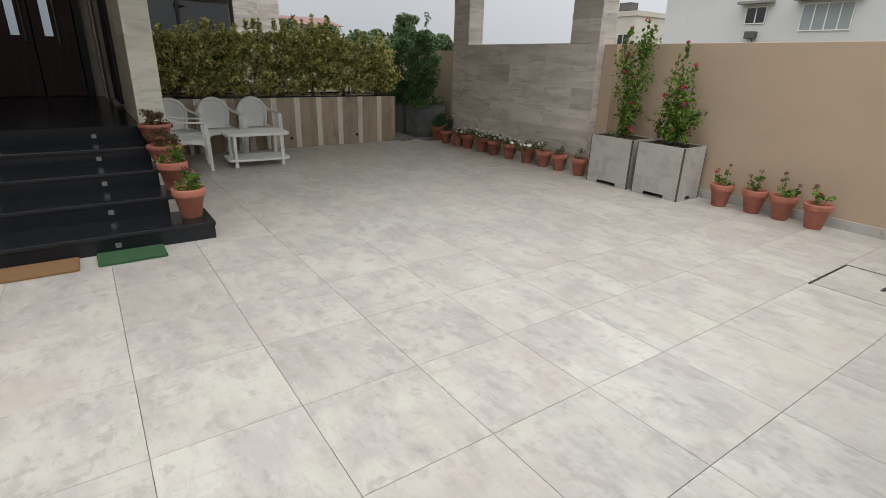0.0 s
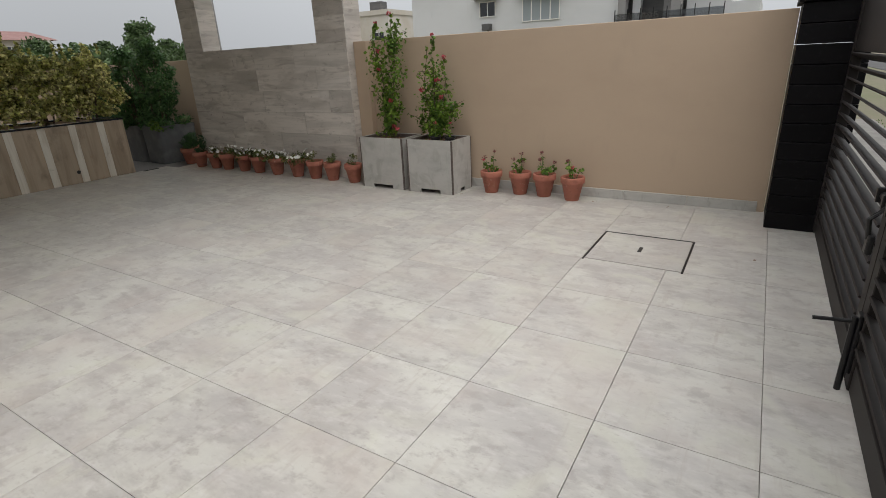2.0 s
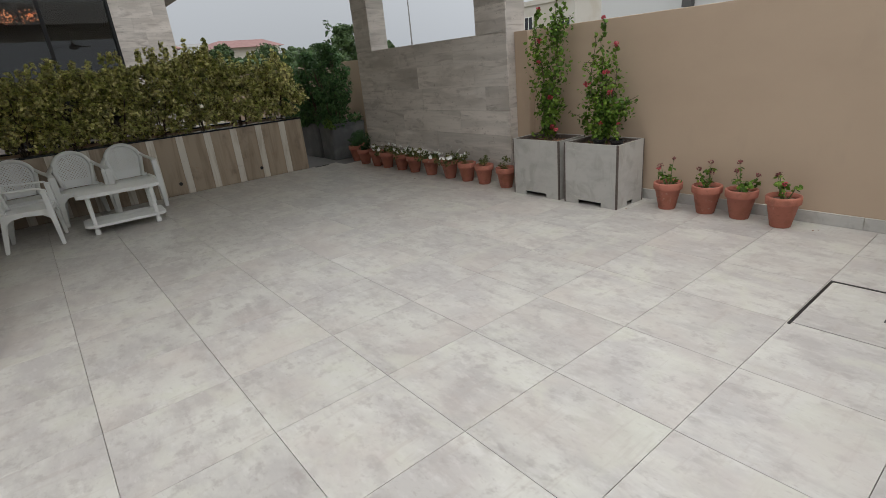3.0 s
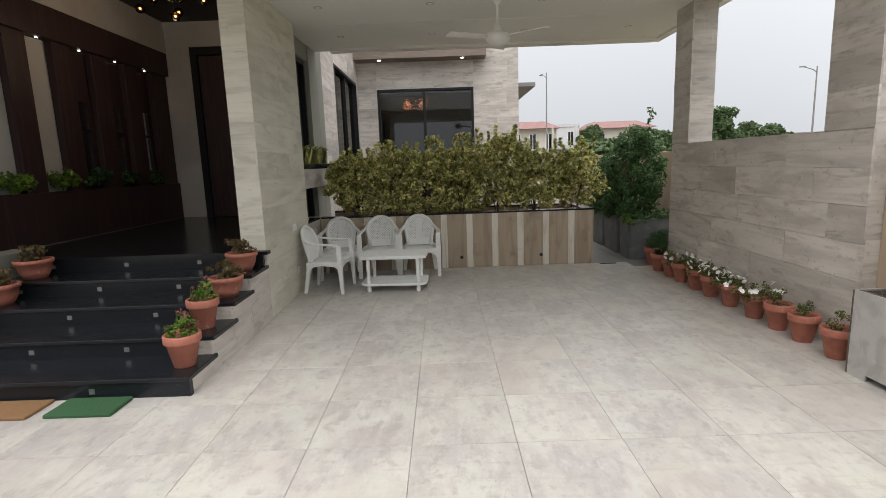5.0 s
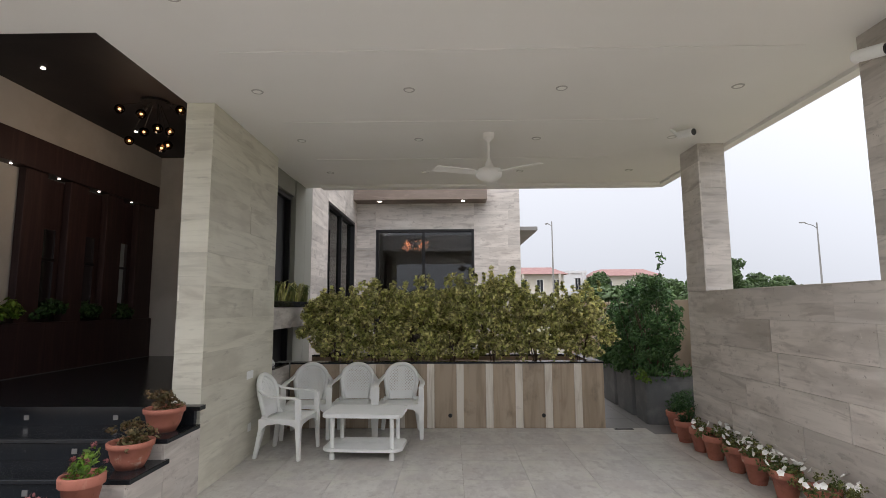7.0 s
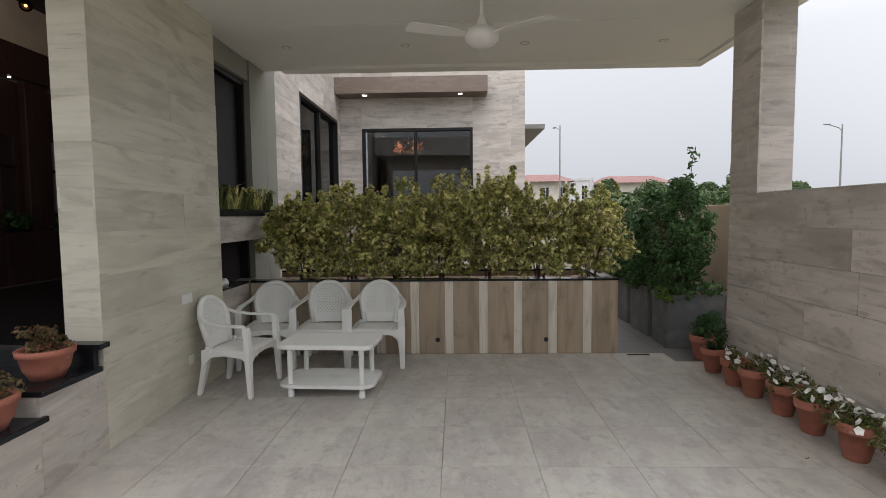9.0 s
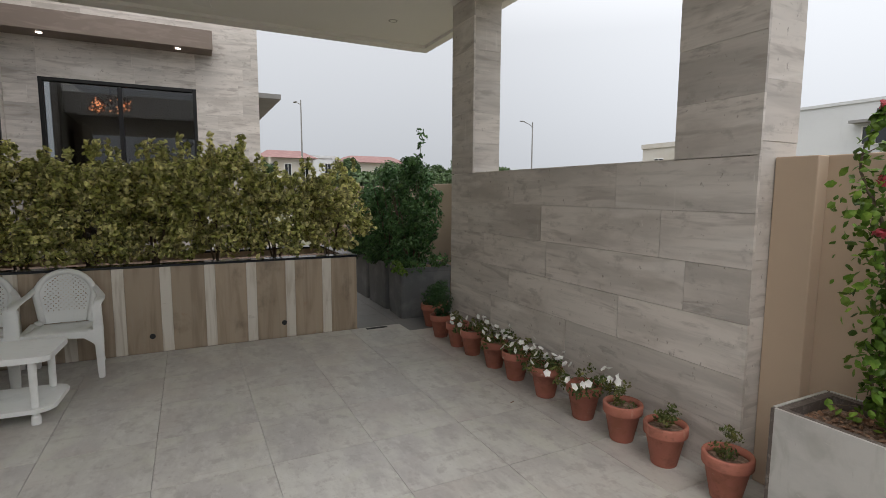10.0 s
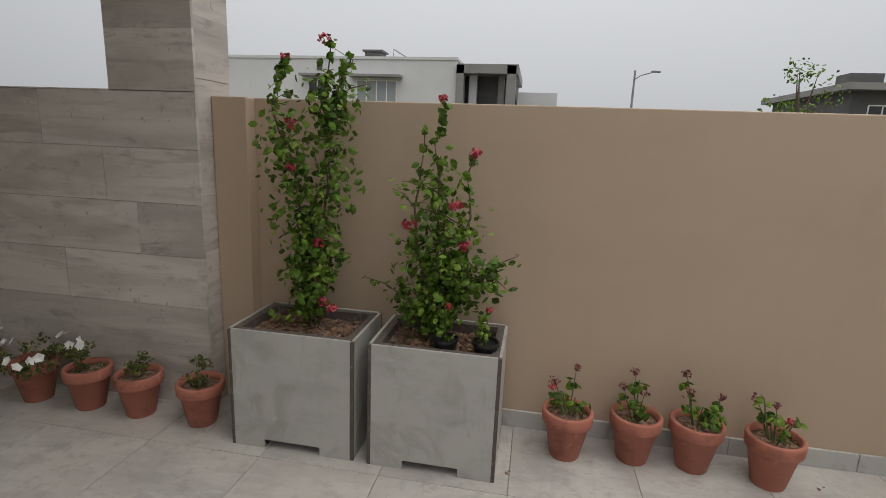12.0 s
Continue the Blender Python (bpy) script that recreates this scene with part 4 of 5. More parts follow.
def potted(label, group, x, y, z, r, h, plant, seed, bowl=False, tilt=0.0):
    rng = np.random.default_rng(seed)
    t = thing("flower_pot", label, "flower pot", group, (x, y, z), rng.uniform(0, 360))
    bm = lathe(pot_profile(r, h, bowl)[:-1] , 28)
    part("pot", bm, "terracotta", t, smooth=True)
    sb = lathe([(0.0, 0.85 * h), (0.4 * r, 0.87 * h), (0.86 * r, 0.84 * h)], 16) if not bowl else lathe([(0.0, 0.83 * h), (0.5 * r, 0.84 * h), (0.88 * r, 0.81 * h)], 16)
    part("soil", sb, "soil", t)
    top = 0.86 * h
    if plant == "petunia":
        cs = [(rng.uniform(-0.15, 0.15), rng.uniform(-0.15, 0.15), top + rng.uniform(0.0, 0.11)) for _ in range(16)]
        p, q = clumps(cs, 0.055, 26, rng)
        part("leaves", leaf_mesh("leaves", p, q, 0.015, rng), "pot_leaf", t)
        for k in range(int(rng.integers(10, 19))):
            c = Vector(cs[k % len(cs)]) + Vector((rng.uniform(-0.05, 0.05), rng.uniform(-0.05, 0.05), 0.05 + rng.uniform(-0.03, 0.03)))
            c.x *= 1.25
            c.y *= 1.25
            part("flower", flower(c, 0.029, rng, 5), "white_flower", t, "white petunia flower")
    elif plant == "geranium":
        bm = bmesh.new()
        cs, heads = [], []
        for k in range(6):
            a, d = rng.uniform(0, 6.28), rng.uniform(0.02, 0.09)
            e = Vector((d * math.cos(a), d * math.sin(a), top + rng.uniform(0.08, 0.20)))
            tube([(0.3 * e.x, 0.3 * e.y, top - 0.01), (0.7 * e.x, 0.7 * e.y, (top + e.z) / 2), e], [0.005, 0.004, 0.003], 5, bm)
            cs.append(tuple(e - Vector((0, 0, 0.03))))
            if k < 3:
                heads.append(e + Vector((e.x * 0.3, e.y * 0.3, 0.05)))
                tube([e, heads[-1]], 0.002, 4, bm)
        part("stem", bm, "stem", t)
        p, q = clumps(cs, 0.05, 8, rng)
        part("leaves", leaf_mesh("leaves", p, q, 0.026, rng, 1.3, 0.75, 0.5, 0.6), "bright_leaf", t)
        for k, c in enumerate(heads):
            p, q = clumps([tuple(c)], 0.026, 26, rng)
            part("flower_head", leaf_mesh("flower_head", p, q, 0.010, rng, 1.4, 0.7), "red_flower" if (k + seed) % 5 == 0 else "pink_flower", t, "faded geranium flower head")
        p = np.stack([rng.uniform(-0.6 * r, 0.6 * r, 26), rng.uniform(-0.6 * r, 0.6 * r, 26), np.full(26, top + 0.008)], 1)
        part("dead_leaves", leaf_mesh("dead_leaves", p, np.tile((0, 0, 1.0), (26, 1)), 0.018, rng, 1.5, 0.5, 0.3), "dead_leaf", t)
    elif plant == "small":
        cs = [(rng.uniform(-0.05, 0.05), rng.uniform(-0.05, 0.05), top + rng.uniform(0.01, 0.14)) for _ in range(9)]
        p, q = clumps(cs, 0.035, 22, rng)
        part("leaves", leaf_mesh("leaves", p, q, 0.012, rng, 2.0, 0.5), "pot_leaf", t)
    elif plant == "succulent":
        cs = [(rng.uniform(-0.10, 0.10), rng.uniform(-0.10, 0.10), 0.84 * h + rng.uniform(0.0, 0.15)) for _ in range(24)]
        p, q = clumps(cs, 0.045, 24, rng)
        part("leaves", leaf_mesh("leaves", p, q, 0.018, rng, 1.7, 0.5, 0.4), "brown_leaf", t)
    elif plant == "flowering":
        cs = [(rng.uniform(-0.08, 0.08), rng.uniform(-0.08, 0.08), top + rng.uniform(0.0, 0.15)) for _ in range(13)]
        p, q = clumps(cs, 0.045, 20, rng)
        part("leaves", leaf_mesh("leaves", p, q, 0.022, rng, 2.2, 0.4, 0.6), "bright_leaf", t)
        for c in cs[:9]:
            p, q = clumps([(c[0] * 1.3, c[1] * 1.3, c[2] + 0.05)], 0.026, 12, rng)
            part("flower_head", leaf_mesh("flower_head", p, q, 0.012, rng), "pink_flower", t, "dusky pink flower head")
    elif plant == "grass":
        cs = [(rng.uniform(-0.09, 0.09), rng.uniform(-0.09, 0.09), top + rng.uniform(0.02, 0.26)) for _ in range(22)]
        p, q = clumps(cs, 0.06, 28, rng)
        part("leaves", leaf_mesh("leaves", p, q, 0.02, rng, 2.6, 0.3), "dark_leaf", t)
    return t


def flower(c, r, rng, n):
    bm = bmesh.new()
    d = Vector((rng.uniform(-1, 0.3), rng.uniform(-1, 0.6), rng.uniform(0.2, 1))).normalized()
    u = d.orthogonal().normalized()
    w = d.cross(u)
    mid = bm.verts.new(c - d * 0.006)
    ring = []
    for k in range(n * 2):
        a = 2 * math.pi * k / (n * 2)
        rr = r if k % 2 == 0 else r * 0.78
        ring.append(bm.verts.new(c + (math.cos(a) * u + math.sin(a) * w) * rr + d * 0.006))
    for k in range(n * 2):
        bm.faces.new((mid, ring[k], ring[(k + 1) % (n * 2)]))
    return bm


row = [(7.91, "grass"), (7.53, "small"), (7.235, "petunia"), (6.84, "petunia"), (6.51, "petunia"), (6.115, "petunia"), (5.70, "petunia"), (5.35, "small"), (5.03, "small"), (4.655, "small")]
for i, (y, kind) in enumerate(row):
    lab = {"petunia": "terracotta pot of white petunias on the tiles by the stone wall", "small": "terracotta pot with a small leafy plant by the stone wall", "grass": "terracotta pot of dark green foliage by the stone wall"}[kind]
    potted(lab, "pots along the stone wall", 5.615, y, 0, 0.12, 0.24, kind, 100 + i)
for i, (x, y) in enumerate(((5.72, 8.36), (5.88, 8.55))):
    potted("terracotta pot of dark green foliage at the alley corner", "pots at the alley corner", x, y, 0, 0.13, 0.26, "grass", 130 + i)
for i, (x, y) in enumerate(((5.785, 2.735), (5.83, 2.40), (5.83, 2.115), (5.78, 1.785))):
    potted("terracotta pot with a straggly geranium by the beige wall", "geranium pots", x, y, 0, 0.125, 0.25, "geranium", 140 + i)
potted("terracotta pot of flowers on the lowest black step", "pots on the steps", 0.64, 4.57, 0.15, 0.132, 0.25, "flowering", 150)
potted("terracotta pot of flowers on the second black step", "pots on the steps", 0.60, 5.02, 0.30, 0.128, 0.25, "flowering", 151)
potted("wide terracotta bowl of succulents on the third black step", "pots on the steps", 0.61, 5.48, 0.45, 0.152, 0.185, "succulent", 152, True)
potted("wide terracotta bowl of succulents on the fourth black step", "pots on the steps", 0.60, 5.91, 0.60, 0.152, 0.185, "succulent", 153, True)
potted("wide terracotta bowl of succulents on the fourth black step", "pots on the steps", -1.45, 5.88, 0.60, 0.165, 0.19, "succulent", 154, True)
potted("wide terracotta bowl of succulents on the third black step", "pots on the steps", -1.45, 5.44, 0.45, 0.165, 0.19, "succulent", 155, True)


# ---- square planters with bougainvillea
def square_planter(x0, x1, y0, y1, h):
    t = thing("square_planter", "square planter of pale cement panels with brown edges and foot cut-outs", "planter", "square planters", ((x0 + x1) / 2, (y0 + y1) / 2, 0))
    a, b = (x1 - x0) / 2, (y1 - y0) / 2

    def panel(w):
        f = 0.155
        return [(-w, 0), (-w + f, 0), (-w + f, 0.045), (w - f, 0.045), (w - f, 0), (w, 0), (w, h), (-w, h)]
    for s, along in ((-1, "y"), (1, "y"), (-1, "x"), (1, "x")):
        w, d = (b, a) if along == "y" else (a, b)
        bm = slab(panel(w - 0.018), 0, 0.014)
        # stand the plate upright
        m = Matrix(((0, 0, 1, 0), (1, 0, 0, 0), (0, 1, 0, 0), (0, 0, 0, 1))) if along == "y" else Matrix(((1, 0, 0, 0), (0, 0, 1, 0), (0, 1, 0, 0), (0, 0, 0, 1)))
        bmesh.ops.transform(bm, matrix=m, verts=bm.verts)
        off = s * d - (0.014 if s > 0 else 0)
        bmesh.ops.translate(bm, verts=bm.verts, vec=(off, 0, 0) if along == "y" else (0, off, 0))
        part("side_panel", bm, "cement_board", t)
    for sx in (-1, 1):
        for sy in (-1, 1):
            part("corner_strip", box(*sorted((sx * (a - 0.001), sx * (a - 0.0178))), *sorted((sy * (b - 0.001), sy * (b - 0.0178))), 0.0, h - 0.004), "rust_edge", t)
    part("inner_shell", boxes([(-a + 0.014, a - 0.014, -b + 0.014, -b + 0.05, 0.05, h - 0.004), (-a + 0.014, a - 0.014, b - 0.05, b - 0.014, 0.05, h - 0.004), (-a + 0.014, -a + 0.05, -b + 0.05, b - 0.05, 0.05, h - 0.004), (a - 0.05, a - 0.014, -b + 0.05, b - 0.05, 0.05, h - 0.004), (-a + 0.05, a - 0.05, -b + 0.05, b - 0.05, 0.05, 0.08)], 0), "rust_edge", t)
    rng = np.random.default_rng(int(y0 * 100))
    bm = bmesh.new()
    n = 14
    g = [[bm.verts.new((-a + 0.05 + (2 * a - 0.1) * i / n, -b + 0.05 + (2 * b - 0.1) * j / n, h - 0.055 + rng.uniform(-0.012, 0.016))) for i in range(n + 1)] for j in range(n + 1)]
    for j in range(n):
        for i in range(n):
            bm.faces.new((g[j][i], g[j][i + 1], g[j + 1][i + 1], g[j + 1][i]))
    part("soil", bm, "soil", t, "dry lumpy soil with fallen leaves")
    k = 230
    p = np.stack([rng.uniform(-a + 0.07, a - 0.07, k), rng.uniform(-b + 0.07, b - 0.07, k), np.full(k, h - 0.038)], 1)
    part("fallen_leaves", leaf_mesh("fallen_leaves", p, np.tile((0, 0, 1.0), (k, 1)), 0.019, rng, 1.4, 0.6, 0.5), "dead_leaf", t)
    return t


square_planter(5.475, 5.92, 3.75, 4.39, 0.613)
square_planter(5.47, 5.92, 3.065, 3.68, 0.613)


def climber(x, y, z, canes, seed, flowers, count):
    rng = np.random.default_rng(seed)
    t = thing("bougainvillea", "upright bougainvillea with bright green leaves and a few red flowers", "plant", "bougainvilleas in the square planters", (x, y, z))
    bm = bmesh.new()
    pts, nor = [], []
    for cane in canes:
        cp = [Vector(c) for c in cane]
        fine = []
        for a, b in zip(cp, cp[1:]):
            for k in range(5):
                fine.append(a.lerp(b, k / 5) + Vector(rng.normal(0, 0.008, 3)))
        fine.append(cp[-1])
        tube(fine, [0.011 * (1 - 0.75 * i / len(fine)) for i in range(len(fine))], 5, bm)
        L = len(fine)
        for i, f in enumerate(fine):
            s = i / L
            if f.z < 0.10:
                continue
            dens = count * (1.35 if s < 0.6 else 0.2)
            rad = min(1.0, 0.35 + f.z * 1.5) * (0.055 + 0.10 * math.sin(min(1, s / 0.75) * math.pi) ** 0.7) if s < 0.7 else 0.026
            for k in range(int(dens * min(1.0, 0.25 + f.z * 1.6))):
                d = Vector(rng.normal(0, 1, 3)).normalized()
                pts.append(tuple(f + d * rad * rng.uniform(0.2, 1.2)))
                nor.append(tuple(d))
        for k in range(3):
            f = fine[int(rng.integers(int(L * 0.25), int(L * 0.8)))]
            e = f + Vector((rng.uniform(-0.08, 0.08), rng.uniform(-0.24, 0.24), rng.uniform(-0.05, 0.12)))
            tube([f, f.lerp(e, 0.5) + Vector((0, 0, 0.02)), e], [0.004, 0.003, 0.002], 4, bm)
            for q in range(9):
                c = f.lerp(e, 0.3 + 0.75 * q / 9) + Vector(rng.normal(0, 0.016, 3))
                pts.append(tuple(c))
                nor.append((0, 0, 1))
    part("cane", bm, "bark", t)
    part("foliage", leaf_mesh("foliage", pts, nor, 0.0245, rng, 1.7, 0.6, 0.7, 0.3), "bright_leaf", t)
    for f in flowers:
        p, q = clumps([f], 0.03, 20, rng)
        part("flower", leaf_mesh("flower", p, q, 0.017, rng, 1.3, 0.75), "red_flower", t, "small red bougainvillea flower")
    return t


climber(5.72, 4.03, 0.53, [
    [(0, 0, 0), (0, 0.02, 0.25), (-0.02, 0.06, 0.55), (-0.02, 0.13, 0.92), (0, 0.22, 1.10), (0, 0.19, 1.28), (0, 0.14, 1.35)],
    [(0, 0, 0), (-0.03, 0.0, 0.3), (0, -0.03, 0.6), (0, -0.08, 0.95), (0, -0.05, 1.15), (0.02, -0.07, 1.43)],
    [(0, 0, 0), (0.02, 0.05, 0.3), (0.02, 0.04, 0.62), (0.02, 0.09, 0.9)],
    [(0, -0.07, 1.05), (0.02, -0.08, 1.2), (0.02, -0.17, 1.37)],
    [(0, 0.01, 0), (-0.02, 0.10, 0.25), (0, 0.08, 0.5)]], 31,
    [(0.0, 0.15, 1.36), (0.02, -0.04, 1.45), (-0.06, 0.10, 1.06), (-0.08, 0.10, 0.86), (-0.08, -0.04, 0.50), (-0.06, -0.10, 0.17), (-0.06, -0.05, 0.20)], 30)
climber(5.73, 3.40, 0.53, [
    [(0, 0, 0), (0, 0.02, 0.3), (0, 0.02, 0.7), (0.02, 0.04, 1.0), (0.02, 0.01, 1.16)],
    [(0, 0, 0), (0, -0.04, 0.3), (0, -0.12, 0.6), (0, -0.13, 0.92)],
    [(0, 0, 0), (-0.03, 0.05, 0.25), (-0.04, 0.13, 0.6), (0, 0.10, 1.05)],
    [(0, 0, 0), (0.02, -0.02, 0.3), (0.02, -0.01, 0.7)],
    [(0, 0.02, 0.08), (-0.05, 0.13, 0.2), (-0.02, 0.19, 0.34)],
    [(0, -0.05, 0.25), (-0.04, -0.2, 0.38), (-0.02, -0.27, 0.45)]], 32,
    [(0.0, 0.02, 1.20), (-0.04, -0.14, 0.96), (-0.09, -0.08, 0.72), (-0.10, -0.12, 0.54), (-0.06, 0.15, 0.62)], 34)
for i, (x, y) in enumerate(((5.58, 3.34), (5.58, 3.15))):
    rng = np.random.default_rng(60 + i)
    t = thing("nursery_pot", "small black plastic nursery pot with a geranium seedling", "flower pot", "black nursery pots", (x, y, 0.545))
    part("pot", lathe([(0, 0), (0.042, 0), (0.06, 0.085), (0.066, 0.087), (0.066, 0.10), (0.058, 0.10), (0.055, 0.085), (0, 0.082)], 20), "black_plastic", t)
    p, q = clumps([(rng.uniform(-0.03, 0.03), rng.uniform(-0.03, 0.03), 0.10 + 0.03 * k) for k in range(5)], 0.035, 12, rng)
    part("leaves", leaf_mesh("leaves", p, q, 0.017, rng, 1.4, 0.7), "bright_leaf", t)
    part("stem", tube([(0, 0, 0.08), (0.01, 0, 0.2), (0.0, -0.01, 0.24)], 0.003, 5), "stem", t)
    p, q = clumps([(0.0, -0.01, 0.25)], 0.022, 16, rng)
    part("flower_head", leaf_mesh("flower_head", p, q, 0.011, rng), "red_flower", t)

# ---- alley planters and their shrubs
for i, (y0, y1) in enumerate(((8.78, 9.34), (9.37, 10.13), (10.17, 10.9))):
    t = thing("grey_planter", "grey square planter standing in the alley", "planter", "alley planters", (5.87, (y0 + y1) / 2, -0.011), (-4, 0, 0)[i])
    d = (y1 - y0) / 2
    bm = bmesh.new()
    rings = [[bm.verts.new((x, y, z)) for x, y in rounded(-0.35 * k, 0.35 * k, -d * k, d * k, r)] for k, r, z in ((0.94, 0.05, 0.0), (0.95, 0.05, 0.03), (0.985, 0.06, 0.57), (1.0, 0.06, 0.58), (1.0, 0.06, 0.625), (0.97, 0.05, 0.632), (0.90, 0.05, 0.628), (0.89, 0.05, 0.56))]
    for p, q in zip(rings, rings[1:]):
        for k in range(len(p)):
            bm.faces.new((p[k], p[(k + 1) % len(p)], q[(k + 1) % len(p)], q[k]))
    bm.faces.new(rings[0][::-1])
    part("tub", bm, "grey_pot", t)
    part("soil", slab(rounded(-0.30, 0.30, -d * 0.885, d * 0.885, 0.04), 0.55, 0.585), "soil", t)
    rng = np.random.default_rng(70 + i)
    s = thing("alley_shrub", "dense dark green shrub in a grey alley planter", "shrub", "alley shrubs", (5.77, (y0 + y1) / 2, 0.565))
    bm = bmesh.new()
    for k in range(6):
        a = rng.uniform(0, 6.28)
        tube([(0.05 * math.cos(a), 0.05 * math.sin(a), -0.01), (0.15 * math.cos(a), 0.15 * math.sin(a), 0.5), (0.3 * math.cos(a), 0.25 * math.sin(a), 1.1)], [0.016, 0.011, 0.004], 5, bm)
    part("trunk", bm, "bark", s)
    hi = (1.30, 1.2, 1.0)[i]
    cs = []
    for k in range(90):
        w = rng.uniform(0, 1)
        r = (0.36 if w < 0.6 else 0.36 * (1 - (w - 0.6) / 0.48)) * rng.uniform(0.2, 1.08) ** 0.5
        a = rng.uniform(0, 6.28)
        cs.append((r * math.cos(a) * 0.95, r * math.sin(a), 0.05 + hi * w))
    p, q = clumps(cs, 0.13, 66, rng)
    if i == 0:
        tube([(0.1, 0.05, 1.2), (0.15, 0.08, 1.5), (0.17, 0.09, 1.72)], [0.006, 0.004, 0.002], 5, bm2 := bmesh.new())
        part("sprig", bm2, "stem", s)
        a, b = clumps([(0.13, 0.07, 1.45), (0.16, 0.09, 1.58), (0.2, 0.09, 1.66), (0.15, 0.08, 1.74)], 0.06, 12, rng)
        p, q = np.concatenate([p, a]), np.concatenate([q, b])
    part("crown", leaf_mesh("crown", p, q, 0.030, rng, 2.3, 0.42, 0.8), "alley_leaf", s)
    if i == 0:
        p, q = clumps([(-0.34, -0.33, 0.05), (-0.36, -0.36, 0.12), (-0.28, -0.36, 0.02)], 0.08, 40, rng)
        part("low_leaves", leaf_mesh("low_leaves", p, q, 0.024, rng), "bright_leaf", s)

# ---- fan, cameras, downlights, pendant
fan = thing("ceiling_fan", "white three-blade ceiling fan at rest", "fan", at=(3.32, 7.13, 0), turn=-38)
part("canopy", lathe([(0, 3.445), (0.065, 3.445), (0.06, 3.40), (0.02, 3.35), (0, 3.35)], 20), "white", fan)
part("downrod", tube([(0, 0, 3.38), (0, 0, 3.06)], 0.014, 10), "white", fan)
part("lower_cup", lathe([(0.016, 3.16), (0.03, 3.13), (0.055, 3.07), (0.05, 3.055), (0, 3.055)], 20), "white", fan, smooth=True)
part("motor", lathe([(0, 3.06), (0.05, 3.058), (0.12, 3.045), (0.142, 3.01), (0.135, 2.965), (0.10, 2.93), (0.05, 2.905), (0, 2.90)], 28), "white", fan, smooth=True)
for k in range(3):
    bm = slab([(0.12, -0.03), (0.24, -0.06), (0.60, -0.07), (0.625, -0.05), (0.625, 0.05), (0.60, 0.07), (0.24, 0.06), (0.12, 0.03)], -0.004, 0.004)
    bmesh.ops.transform(bm, matrix=Matrix.Translation((0, 0, 3.0)) @ Matrix.Rotation(radians(120 * k), 4, "Z") @ Matrix.Rotation(radians(9), 4, "X"), verts=bm.verts)
    part("blade", bm, "white", fan)
for x, y, z, bx in ((5.66, 5.0, 3.24, 0.12), (5.36, 6.95, 3.38, -0.10)):
    c = thing("security_camera", "white bullet security camera under the porch roof", "camera", "security cameras", (x, y, z))
    d = Vector((0.45, -1.0, -0.15)).normalized()
    part("bracket", tube([(bx, 0.12, 0.08), (bx * 0.4, 0.08, 0.0), (0, 0.06, -0.02)], 0.016, 8), "plastic", c)
    o = Vector((0, 0, -0.02))
    part("body", tube([o - d * 0.08, o - d * 0.07, o + d * 0.10, o + d * 0.11], [0.03, 0.042, 0.042, 0.038], 16), "plastic", c)
    part("lens", tube([o + d * 0.109, o + d * 0.114], 0.034, 16), "black_plastic", c)
for y in (4.614, 5.98, 7.30, 8.68):
    for x in (1.225, 2.55, 3.87, 5.38):
        d = thing("downlight", "round white recessed downlight, unlit", "light", "porch downlights", (x, y, 3.445))
        part("ring", lathe([(0.036, -0.002), (0.038, -0.006), (0.047, -0.006), (0.052, 0.0)], 20), "grey_wall", d)
        part("lens", lathe([(0, -0.003), (0.038, -0.003)], 20), "lens_off", d)
for x, y in ((-1.66, 7.12), (-1.9, 9.2), (-0.4, 6.6), (-0.55, 9.2)):
    tagged(obj("lobby_spot", lathe([(0, 0), (0.024, 0), (0.024, 0.02), (0, 0.02)], 12, None, (x, y, 4.248)), "led"), "small lit spot in the dark ceiling", "light", "lobby spots")
pd = thing("globe_pendant", "cluster pendant of small amber glass globes, lit", "pendant light", at=(-0.95, 8.1, 4.26))
part("canopy", lathe([(0, 0), (0.18, 0), (0.18, -0.03), (0, -0.03)], 24), "black_metal", pd)
for i, (gx, gy, gz) in enumerate(((-0.30, -0.1, -0.12), (-0.2, 0.15, -0.28), (-0.05, -0.15, -0.2), (0.1, 0.1, -0.3), (0.28, -0.05, -0.12), (0.3, 0.2, -0.3), (0.15, -0.2, -0.38), (0.0, 0.25, -0.4), (-0.38, 0.2, -0.36), (0.08, 0.0, -0.52))):
    gx, gy, gz = gx * 1.3, gy * 1.3, gz * 1.2
    bm = bmesh.new()
    bmesh.ops.create_icosphere(bm, subdivisions=3, radius=0.062, matrix=Matrix.Translation((gx, gy, gz)))
    gl = part("globe", bm, "amber_glass", pd, smooth=True)
    bm = bmesh.new()
    bmesh.ops.create_icosphere(bm, subdivisions=1, radius=0.018, matrix=Matrix.Translation((gx, gy, gz)))
    part("bulb", bm, "bulb", gl)
    part("wire", tube([(gx * 0.3, gy * 0.3, -0.02), (gx, gy, gz + 0.06)], 0.004, 5), "black_metal", pd)

glow = new("pendant_glow", bpy.data.lights.new("pendant_glow", "POINT"))
glow.data.energy, glow.data.color, glow.data.shadow_soft_size = 10, (1.0, 0.72, 0.48), 0.25
glow.location = (-0.95, 8.1, 3.3)

